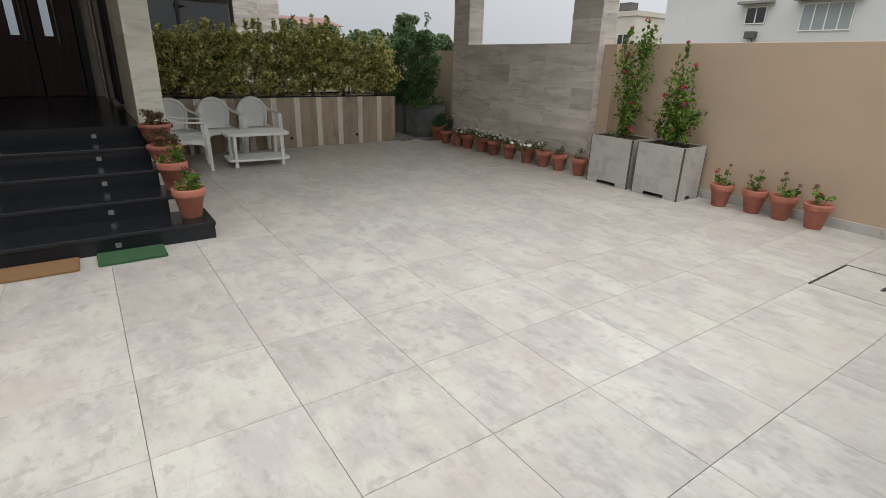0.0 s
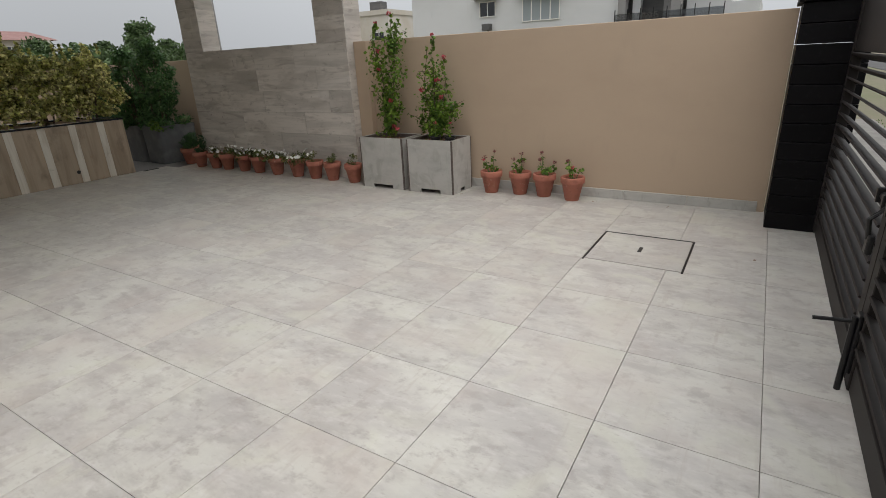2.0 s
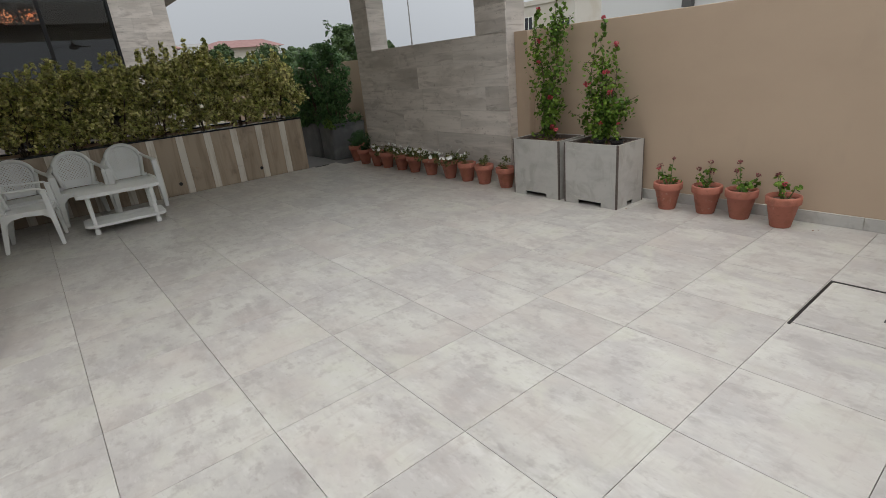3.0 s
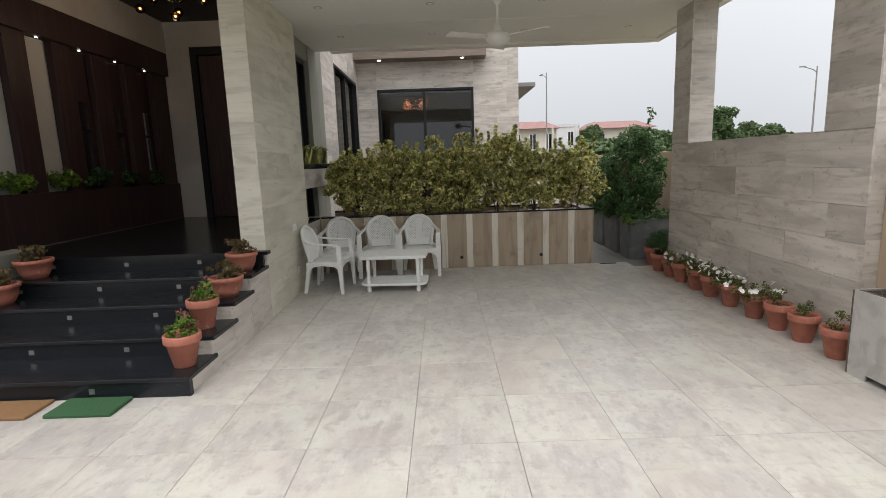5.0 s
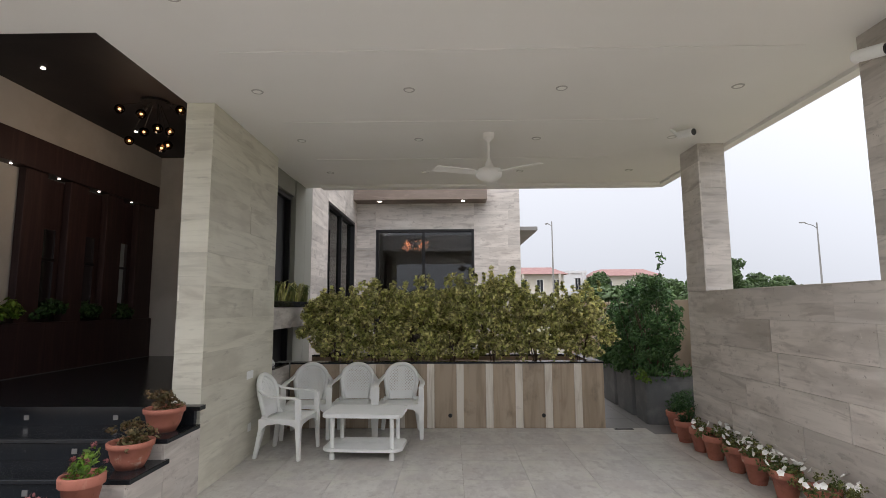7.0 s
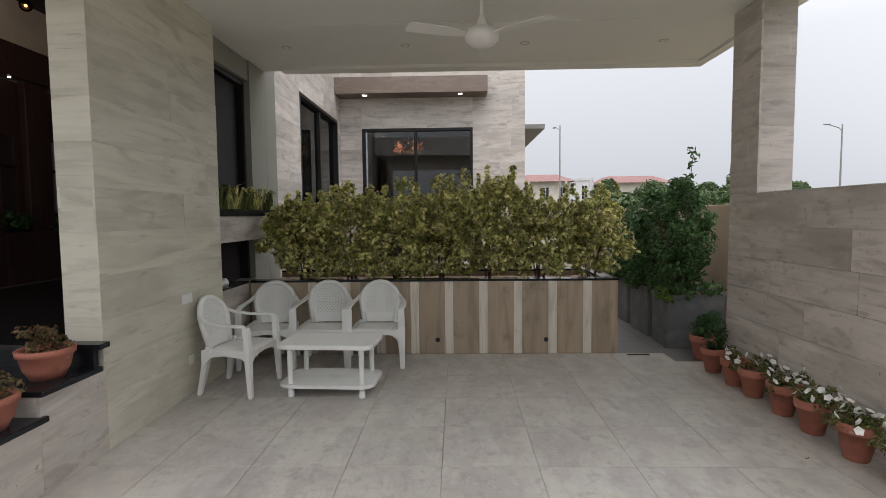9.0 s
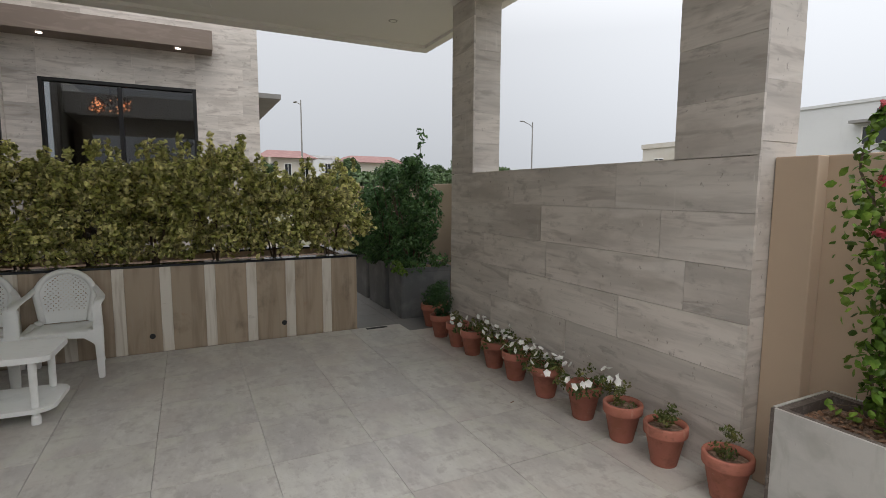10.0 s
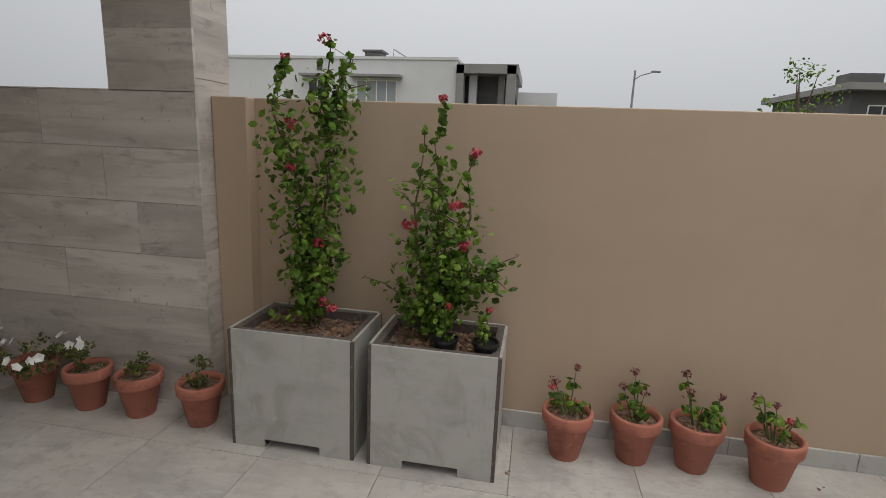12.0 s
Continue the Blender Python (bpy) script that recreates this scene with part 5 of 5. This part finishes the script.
# wall sockets on the pillar's flank
for y, z, w in ((7.27, 0.86, 0.17), (7.30, 0.31, 0.08)):
    t = thing("wall_socket", "white plastic socket plate on the stone pillar", "socket", "socket plates", (0.742, y, z))
    part("plate", box(0, 0.008, -w / 2, w / 2, -0.042, 0.042, 0.003), "plastic", t)
    part("rocker", box(0.008, 0.012, -w / 2 + 0.02, w / 2 - 0.02, -0.022, 0.022, 0.002), "plastic", t)

# ---- mats and manhole
tagged(obj("doormat", box(-0.72, -0.19, 4.06, 4.33, 0.0, 0.022, 0.006), "mat_brown"), "brown coir mat before the black steps", "mat", "mats before the steps")
tagged(obj("doormat", box(-0.08, 0.37, 4.07, 4.33, 0.0, 0.026, 0.006), "mat_green"), "green turf mat before the black steps", "mat", "mats before the steps")
mh = thing("manhole_cover", "tiled manhole cover with a black metal edge and slot", "manhole", at=(4.526, 0.84, 0))
part("plate", box(-0.33, 0.33, -0.335, 0.335, 0.0, 0.005, 0.001), "tile", mh)
for b in ((0.333, 0.352, -0.352, 0.352), (-0.352, 0.333, 0.338, 0.352), (-0.352, 0.333, -0.352, -0.338)):
    part("edge_strip", box(*b, 0.0, 0.005), "black_metal", mh)
part("slot", box(-0.055, 0.055, -0.016, 0.012, 0.005, 0.0065), "black_plastic", mh)
dr = thing("floor_drain", "small dark slotted drain at the alley step", "drain", at=(5.10, 8.52, 0))
part("grate", boxes([(-0.11, 0.11, -0.022 + 0.012 * k, -0.014 + 0.012 * k, 0.0, 0.006) for k in range(4)] + [(-0.12, -0.11, -0.025, 0.025, 0, 0.006), (0.11, 0.12, -0.025, 0.025, 0, 0.006)]), "black_metal", dr)
for i, (x, y) in enumerate(((5.78, 1.55), (5.83, 0.85), (4.62, 0.06), (5.55, 3.02), (5.3, 6.1))):
    rng = np.random.default_rng(80 + i)
    p = np.array([(x + 0.02 * k, y + rng.uniform(-0.02, 0.02), 0.006) for k in range(2)])
    tagged(obj("fallen_leaf", leaf_mesh("fallen_leaf", p, np.tile((0, 0, 1.0), (2, 1)), 0.016, rng, 1.5, 0.5, 0.2), "dead_leaf"), "small dry leaf fallen on the tiles", "leaf", "fallen leaves")

# ---- gate, gate post and lantern
gp = thing("gate_post", "black granite gate post with courses and a cap", "gate post")
for k in range(12):
    part("block", box(5.50, 6.03, -0.42, 0.035, 0.1447 * k, 0.1447 * k + 0.141, 0.004), "post_stone", gp)
part("cap", box(5.47, 6.06, -0.45, 0.065, 1.737, 1.775, 0.006), "post_stone", gp)
ln = thing("gate_lantern", "square black lantern glowing softly on the gate post", "lantern", at=(5.76, -0.14, 1.775))
part("base", box(-0.21, 0.21, -0.21, 0.21, 0, 0.08, 0.005), "black_metal", ln)
for sx in (-1, 1):
    for sy in (-1, 1):
        part("corner_post", box(*sorted((sx * 0.20, sx * 0.165)), *sorted((sy * 0.20, sy * 0.165)), 0.08, 0.205), "black_metal", ln)
part("shade", box(-0.155, 0.155, -0.155, 0.155, 0.08, 0.205), "lantern_glow", ln, "frosted glass lit from inside")
part("roof", box(-0.24, 0.24, -0.24, 0.24, 0.205, 0.27, 0.008), "black_metal", ln)


def gate_leaf(x0, x1, label):
    g = thing("gate_leaf", label, "gate", "gate leaves", (0, -0.335, 0))
    part("stile", box(x0, x0 + 0.09, -0.03, 0.03, 0.03, 1.72, 0.004), "gate", g)
    part("stile", box(x1 - 0.09, x1, -0.03, 0.03, 0.03, 1.72, 0.004), "gate", g)
    part("top_panel", box(x0 + 0.09, x1 - 0.09, -0.022, 0.022, 1.385, 1.72, 0.003), "gate", g)
    part("bottom_panel", box(x0 + 0.09, x1 - 0.09, -0.022, 0.022, 0.03, 0.16, 0.003), "gate", g)
    for k in range(15):
        z = 0.215 + 0.0815 * k
        bm = box(x0 + 0.088, x1 - 0.088, -0.044, 0.044, -0.006, 0.006, 0.002)
        bmesh.ops.transform(bm, matrix=Matrix.Translation((0, 0, z)) @ Matrix.Rotation(radians(30), 4, "X"), verts=bm.verts)
        part("louvre", bm, "gate", g)
    return g


g1 = gate_leaf(3.16, 5.49, "dark brown metal gate leaf with angled louvres")
g2 = gate_leaf(-0.2, 3.15, "dark brown metal gate leaf with angled louvres")
gate_leaf(-3.6, -0.21, "dark brown metal gate leaf with angled louvres")
bolt = part("slide_bolt", tube([(2.95, 0.045, 0.86), (3.30, 0.045, 0.86)], 0.016, 10), "black_metal", g2, "black sliding bolt")
for x in (2.99, 3.09, 3.22):
    part("staple", box(x, x + 0.03, 0.03, 0.07, 0.83, 0.89, 0.003), "black_metal", g2)
part("bolt_handle", tube([(3.06, 0.05, 0.86), (3.06, 0.10, 0.80), (3.06, 0.09, 0.72)], 0.010, 8), "black_metal", g2)
part("padlock", box(3.03, 3.09, 0.07, 0.095, 0.66, 0.74, 0.008), "black_metal", g2)
part("drop_bolt", tube([(3.11, 0.055, 0.36), (3.11, 0.055, 0.0)], 0.013, 10), "black_metal", g2, "black drop bolt")
part("drop_handle", tube([(3.11, 0.055, 0.34), (3.11, 0.11, 0.335), (3.10, 0.20, 0.33)], 0.009, 8), "black_metal", g2)
part("bolt_plate", box(3.08, 3.14, 0.03, 0.045, 0.10, 0.38, 0.003), "black_metal", g2)
structure("wall_south", boxes([(-7.2, -3.62, -0.36, -0.16, -0.3, 1.75)]), "beige", "beige front boundary wall", "wall")


# ---- neighbours and distance
def far_window(parent, axis, face, out, u0, u1, z0, z1, glass="pale_glass", bars=1, hood=False, frame_mat="white"):
    """A window on a wall at axis = face: pane, frame, bars, hood."""
    def bx(a, b, lo, hi, d0, d1):
        f0, f1 = sorted((face + out * d0, face + out * d1))
        return box(f0, f1, a, b, lo, hi) if axis == "x" else box(a, b, f0, f1, lo, hi)
    w = part("window", bx(u0, u1, z0, z1, 0.0, 0.02), glass, parent)
    t = 0.05
    for a, b, lo, hi in ((u0, u0 + t, z0, z1), (u1 - t, u1, z0, z1), (u0 + t, u1 - t, z1 - t, z1), (u0 + t, u1 - t, z0, z0 + t)):
        part("frame", bx(a, b, lo, hi, 0.02, 0.06), frame_mat, w)
    for k in range(bars):
        u = u0 + (u1 - u0) * (k + 1) / (bars + 1)
        part("mullion", bx(u - t / 2, u + t / 2, z0 + t, z1 - t, 0.021, 0.055), frame_mat, w)
    if hood:
        part("hood", bx(u0 - 0.3, u1 + 0.3, z1 + 0.12, z1 + 0.24, 0.0, 0.55), "far_grey", w)
    return w


nb = thing("neighbour_house", "pale grey rendered two-storey neighbouring house", "house")
part("wall", box(30, 42, 7.3, 20.1, -0.2, 5.7), "far_white", nb)
part("parapet", boxes([(29.95, 42.05, 7.25, 20.15, 5.58, 5.72)]), "far_white", nb)
far_window(nb, "x", 30, -1, 14.25, 15.3, 3.72, 4.55, "dark_glass", 1, True)
w = far_window(nb, "x", 30, -1, 10.4, 12.6, 3.3, 4.55, "pale_glass", 3, True)
part("air_conditioner", boxes([(29.6, 30.0, 14.5, 15.0, 3.0, 3.35)], 0.02), "far_dark", nb)
part("pipe", tube([(29.92, 14.75, 3.0), (29.92, 14.5, 2.6), (29.92, 14.5, 0)], 0.03, 6), "far_dark", nb)
part("vent", box(29.96, 30, 14.5, 14.8, 5.0, 5.25), "far_dark", nb)
part("roof_tank", box(33, 34, 12.2, 13.2, 5.7, 6.45, 0.05), "far_dark", nb)
part("tank_lid", box(32.9, 34.1, 12.1, 13.3, 6.45, 6.55), "far_dark", nb)
for y in (10.9, 14.2):
    part("roof_rail", tube([(31, y, 5.7), (31, y, 6.25), (31, y - 0.9, 5.75)], 0.035, 5), "far_grey", nb)
nx = thing("neighbour_annex", "grey framed annex of the neighbouring house", "building")
part("frame", boxes([(29.8, 30.4, 6.9, 7.28, -0.2, 5.35), (29.8, 30.4, 4.3, 4.75, -0.2, 5.35), (29.8, 36, 4.2, 7.28, 4.95, 5.4)]), "far_grey", nx)
part("wall", box(31.2, 36, 4.4, 7.28, -0.2, 4.95), "far_dark", nx)
part("column", box(30.5, 30.9, 6.3, 6.7, -0.2, 4.95), "far_white", nx)
part("column", box(30.5, 30.9, 4.9, 5.2, -0.2, 4.95), "far_grey", nx)
part("balcony_wall", box(28.6, 30.4, 2.2, 7.2, -0.2, 2.7), "far_dark", nx)
for k in range(9):
    part("rail_post", box(28.62, 28.66, 2.3 + 0.6 * k, 2.34 + 0.6 * k, 2.7, 3.4), "black_metal", nx)
part("glass_panel", box(28.63, 28.645, 2.3, 7.1, 2.75, 3.2), "glass", nx)
part("side_wall", boxes([(31, 36, 2.2, 4.2, -0.2, 4.2), (31, 36, 1.0, 2.2, -0.2, 3.5)]), "far_white", nx)

nc = thing("cream_house", "cream flat-roofed house behind the boundary wall", "house")
part("wall", box(40, 48, 29.5, 36.5, -0.2, 5.6), "far_cream", nc)
part("parapet", box(39.9, 48.1, 29.4, 36.6, 5.5, 5.9), "far_cream", nc)
far_window(nc, "x", 40, -1, 34.2, 35.2, 3.4, 4.6, "dark_glass", 1)
far_window(nc, "x", 40, -1, 30.0, 31.2, 3.0, 4.1, "dark_glass", 1)
part("roof_tank", box(41, 42, 31, 32.2, 5.9, 6.7), "far_dark", nc)


def villa(x0, x1, y, h, wall, roof, label, wins=3, depth=8):
    v = thing("villa", label, "house", "distant villas")
    part("wall", box(x0, x1, y, y + depth, -0.2, h), wall, v)
    if roof:
        bm = bmesh.new()
        a = [bm.verts.new(p) for p in ((x0 - 0.5, y - 0.6, h), (x1 + 0.5, y - 0.6, h), (x1 + 0.5, y + depth, h), (x0 - 0.5, y + depth, h))]
        b = [bm.verts.new(p) for p in ((x0 + 1.0, y + 2.5, h + 1.0), (x1 - 1.0, y + 2.5, h + 1.0), (x1 - 1.0, y + depth - 2, h + 1.0), (x0 + 1.0, y + depth - 2, h + 1.0))]
        for k in range(4):
            bm.faces.new((a[k], a[(k + 1) % 4], b[(k + 1) % 4], b[k]))
        bm.faces.new(b)
        bm.faces.new(a[::-1])
        part("roof", bm, roof, v)
    else:
        part("parapet", box(x0 - 0.1, x1 + 0.1, y - 0.1, y + depth, h, h + 0.35), wall, v)
    for k in range(wins):
        u = x0 + (x1 - x0) * (k + 0.5) / wins
        far_window(v, "y", y, -1, u - 0.4, u + 0.4, h - 2.6, h - 0.6, "dark_glass", 1)
    for px in (x0 + 0.6, x1 - 0.8):
        part("porch_post", box(px, px + 0.2, y - 1.2, y - 1.0, 0, h), wall, v)
    part("balcony", box(x0 + 0.4, x1 - 0.4, y - 0.9, y, h - 2.9, h - 2.4), wall, v)
    return v


villa(10.6, 16.2, 62, 5.3, "far_cream", "roof_red", "cream villa with a red tiled roof", 3)
villa(16.4, 21.0, 70, 5.9, "far_white", None, "white flat-roofed villa behind trees", 2)
villa(21.5, 29.0, 66, 5.3, "far_cream", "roof_red", "pale villa with a red tiled roof", 3)
villa(42, 50, 66, 3.6, "far_grey", None, "low grey flat-roofed building", 3)
villa(60, 66, 75, 3.9, "far_white", None, "white flat-roofed building in the distance", 2)
villa(68, 74, 78, 4.4, "far_white", None, "white flat-roofed building in the distance", 2)
villa(80, 88, 84, 5.0, "far_grey", None, "grey flat-roofed building in the distance", 2)


def tree(x, y, z, h, r, seed, label, leaf="far_leaf", size=0.16, sparse=False):
    rng = np.random.default_rng(seed)
    t = thing("tree", label, "tree", "", (x, y, z))
    bm = bmesh.new()
    tube([(0, 0, -0.2), (0.05, 0, h * 0.3), (0.1, 0.05, h * 0.6)], [0.05 * h ** 0.6, 0.04 * h ** 0.6, 0.02 * h ** 0.6], 7, bm)
    cs = []
    for k in range(34 if not sparse else 16):
        a, w = rng.uniform(0, 6.28), rng.uniform(0.35, 1)
        rr = r * math.sin(math.pi * min(0.95, (w - 0.2) / 0.85)) * rng.uniform(0.35, 1.05)
        c = (rr * math.cos(a), rr * math.sin(a), h * w)
        cs.append(c)
        tube([(0.05, 0.02, h * w * 0.55), (c[0] * 0.5, c[1] * 0.5, h * w * 0.8), c], [0.02 * h ** 0.5, 0.014 * h ** 0.5, 0.006], 4, bm)
    part("trunk", bm, "bark", t)
    p, q = clumps(cs, r * (0.34 if not sparse else 0.24), 120 if not sparse else 40, rng)
    part("crown", leaf_mesh("crown", p, q, size, rng, 1.8, 0.5, 0.9), leaf, t)
    return t


for i, (x, y, h, r) in enumerate(((17.5, 52, 4.6, 1.5), (21, 50, 4.3, 2.0), (24.5, 47, 3.9, 1.8), (23.9, 40.6, 5.0, 1.8), (27.0, 42, 3.8, 1.7), (29.5, 43, 3.6, 1.6), (9.5, 55, 4.6, 1.6),
                                  (13, 34, 2.6, 1.6), (16, 33, 2.9, 1.9), (19, 35, 2.8, 2.0), (10.5, 28, 2.3, 1.6), (13, 26, 2.3, 1.5), (8.6, 20, 2.2, 1.3), (10.8, 22, 2.2, 1.4))):
    tree(x, y, -0.12, h, r, 200 + i, "leafy green tree behind the boundary wall")
tree(17.0, -3.0, -0.12, 3.75, 1.5, 231, "thin straggly street tree beyond the gate", "bright_leaf", 0.055, True)
for i, (x, y) in enumerate(((38.0, 100), (40.6, 102))):
    t = thing("palm", "slender palm tree in the distance", "palm", "distant palms", (x, y, -0.12))
    part("trunk", tube([(0, 0, -0.1), (0.1, 0, 3), (0.05, 0, 6.2)], [0.16, 0.12, 0.09], 7), "bark", t)
    bm = bmesh.new()
    for k in range(13):
        a = 2 * math.pi * k / 13
        d, w = Vector((math.cos(a), math.sin(a), 0)), Vector((-math.sin(a), math.cos(a), 0)) * 0.16
        pts = [Vector((0.05, 0, 6.2)), Vector((0.05, 0, 6.6)) + d * 0.6, Vector((0.05, 0, 6.3)) + d * 1.25]
        v = [bm.verts.new(p) for p in (pts[0], pts[1] + w, pts[1] - w, pts[2])]
        bm.faces.new((v[0], v[1], v[2]))
        bm.faces.new((v[1], v[3], v[2]))
    part("crown", bm, "far_leaf", t)
dh = thing("unfinished_building", "dark concrete building beyond the street trees", "building")
part("wall", box(30, 38, -21, -10.7, -0.2, 4.5), "far_dark", dh)
part("roof_slab", box(29.4, 38.5, -21.5, -10.2, 4.5, 4.8), "far_grey", dh)
part("roof_tank", box(31, 32.2, -12.4, -11.0, 4.8, 5.4), "far_dark", dh)
far_window(dh, "x", 30, -1, -12.6, -11.4, 2.6, 3.9, "dark_glass", 1)


def street_lamp(x, y, h, turn):
    t = thing("street_lamp", "slim grey street lamp with one curved arm", "street lamp", "street lamps", (x, y, -0.12), turn)
    part("pole", tube([(0, 0, -0.1), (0, 0, h * 0.5), (0, 0, h)], [0.10, 0.075, 0.05], 8), "far_grey", t)
    part("arm", tube([(0, 0, h - 0.5), (0.35, 0, h - 0.25), (1.1, 0, h - 0.02)], 0.035, 6), "far_grey", t)
    part("lamp_head", box(1.0, 1.5, -0.09, 0.09, h - 0.04, h + 0.05, 0.02), "far_grey", t)
    return t


street_lamp(12.0, 47.1, 9.25, 100)
street_lamp(34.8, 46.0, 8.8, 180)
street_lamp(34.0, -1.95, 5.9, -70)


def motorbike(x, y, turn, paint, label):
    t = thing("motorcycle", label, "motorcycle", "parked motorcycles", (x, y, -0.1), turn)
    for wx in (-0.62, 0.62):
        bm = bmesh.new()
        n, m = 24, 8
        rings = [[bm.verts.new((wx + (0.27 + 0.035 * math.cos(2 * math.pi * j / m)) * math.cos(2 * math.pi * i / n), 0.04 * math.sin(2 * math.pi * j / m), 0.305 + (0.27 + 0.035 * math.cos(2 * math.pi * j / m)) * math.sin(2 * math.pi * i / n))) for j in range(m)] for i in range(n)]
        for i in range(n):
            for j in range(m):
                bm.faces.new((rings[i][j], rings[(i + 1) % n][j], rings[(i + 1) % n][(j + 1) % m], rings[i][(j + 1) % m]))
        wheel = part("wheel", bm, "rubber", t)
        bm = bmesh.new()
        for k in range(10):
            a = 2 * math.pi * k / 10
            tube([(wx, 0, 0.305), (wx + 0.25 * math.cos(a), 0, 0.305 + 0.25 * math.sin(a))], 0.006, 4, bm)
        tube([(wx, -0.06, 0.305), (wx, 0.06, 0.305)], 0.05, 10, bm)
        part("rim", bm, "chrome", wheel)
    part("frame", tube([(-0.62, 0.06, 0.305), (-0.25, 0.06, 0.42), (0.1, 0, 0.40), (0.42, 0, 0.82), (0.5, 0, 0.95)], 0.03, 8), "black_metal", t)
    part("fork", boxes([(0.0, 0.04, -0.08, -0.05, 0, 0.72), (0.0, 0.04, 0.05, 0.08, 0, 0.72)]), "chrome", t).matrix_local = pose(0.60, 0, 0.30, 0, -14, 0)
    bm = bmesh.new()
    bmesh.ops.create_icosphere(bm, subdivisions=3, radius=1.0, matrix=Matrix.Translation((0.18, 0, 0.80)) @ Matrix.Diagonal((0.27, 0.13, 0.12, 1)))
    part("tank", bm, paint, t, smooth=True)
    part("seat", box(-0.62, -0.02, -0.12, 0.12, 0.74, 0.83, 0.035), "rubber", t)
    part("engine", lathe([(0, 0.3), (0.13, 0.3), (0.15, 0.36), (0.12, 0.4), (0.15, 0.44), (0.12, 0.48), (0.14, 0.52), (0, 0.56)], 14, None, (0.08, 0, 0)), "chrome", t)
    part("handlebar", tube([(0.36, -0.34, 1.04), (0.45, -0.2, 1.06), (0.47, 0, 1.0), (0.45, 0.2, 1.06), (0.36, 0.34, 1.04)], 0.014, 8), "chrome", t)
    bm = bmesh.new()
    bmesh.ops.create_icosphere(bm, subdivisions=2, radius=0.09, matrix=Matrix.Translation((0.60, 0, 0.92)))
    part("headlight", bm, "chrome", t)
    part("mudguard", tube([(0.34 + 0.62 - 0.34 + 0.34 * math.cos(a), 0, 0.305 + 0.35 * math.sin(a)) for a in (0.4, 0.8, 1.2, 1.6, 2.0, 2.4)], 0.05, 6), paint, t)
    part("tail", tube([(-0.95, 0, 0.55), (-0.85, 0, 0.66), (-0.6, 0, 0.72), (-0.2, 0, 0.68)], [0.03, 0.07, 0.09, 0.07], 8), paint, t)
    part("exhaust", tube([(0.1, -0.13, 0.3), (-0.2, -0.15, 0.26), (-0.75, -0.16, 0.32)], [0.025, 0.035, 0.05], 8), "chrome", t)
    part("stand", tube([(0.0, 0.08, 0.3), (-0.08, 0.24, 0.0)], 0.014, 6), "black_metal", t)
    return t


motorbike(7.6, -3.1, 62, "red_paint", "red motorcycle parked outside the gate")
motorbike(8.5, -3.2, 68, "black_plastic", "black motorcycle parked outside the gate")
motorbike(9.4, -3.1, 60, "black_plastic", "black motorcycle parked outside the gate")
motorbike(10.3, -3.2, 66, "red_paint", "red motorcycle parked outside the gate")
rng = np.random.default_rng(44)
for i, x in enumerate((10.2, 11.4, 12.6)):
    t = thing("verge_shrub", "low green shrub on the street verge", "shrub", "verge shrubs", (x, -4.25, -0.1))
    p, q = clumps([(rng.uniform(-0.4, 0.4), rng.uniform(-0.4, 0.4), rng.uniform(0.1, 0.7)) for _ in range(24)], 0.16, 40, rng)
    part("leaves", leaf_mesh("leaves", p, q, 0.04, rng), "bright_leaf", t)

# ---- floor tiles
floor = bpy.data.objects["floor"]
made = {}
for i in range(-11, 11):
    for j in range(-1, 15):
        if i > 9:
            continue
        x0, x1, y0, y1 = 0.6 * i, 0.6 * i + 0.6, 0.6 * j, 0.6 * j + 0.6
        x0, x1, y0, y1 = max(x0, -6.95), 6.025 if i == 9 else x1, max(y0, -0.40), min(y1, 8.585 if i < 9 else 8.26)
        if x1 - x0 < 0.05 or y1 - y0 < 0.05 or (x1 < 0.65 and y0 > 4.6):
            continue
        key = (round(x1 - x0, 3), round(y1 - y0, 3))
        if key not in made:
            w, d = key[0] / 2 - 0.0012, key[1] / 2 - 0.0012
            me = bpy.data.meshes.new("tile")
            bm = add_box(bmesh.new(), -w, w, -d, d, -0.012, 0.0, 0.0008)
            bm.to_mesh(me)
            bm.free()
            me.materials.append(M["tile"])
            made[key] = me
        ob = obj("tile", made[key], None, floor)
        ob.location = ((x0 + x1) / 2, (y0 + y1) / 2, 0)
bm = bmesh.new()
for i in range(3):
    for j in range(12):
        start = 8.592 if i == 0 else 8.268
        add_box(bm, 4.92 + 0.48 * i, 4.916 + 0.48 * (i + 1), start + 0.6 * j, start - 0.004 + 0.6 * (j + 1), -0.0138, -0.011)
tagged(obj("paving", bm, "alley_tile", floor), "grey alley paving", kind="stuff")
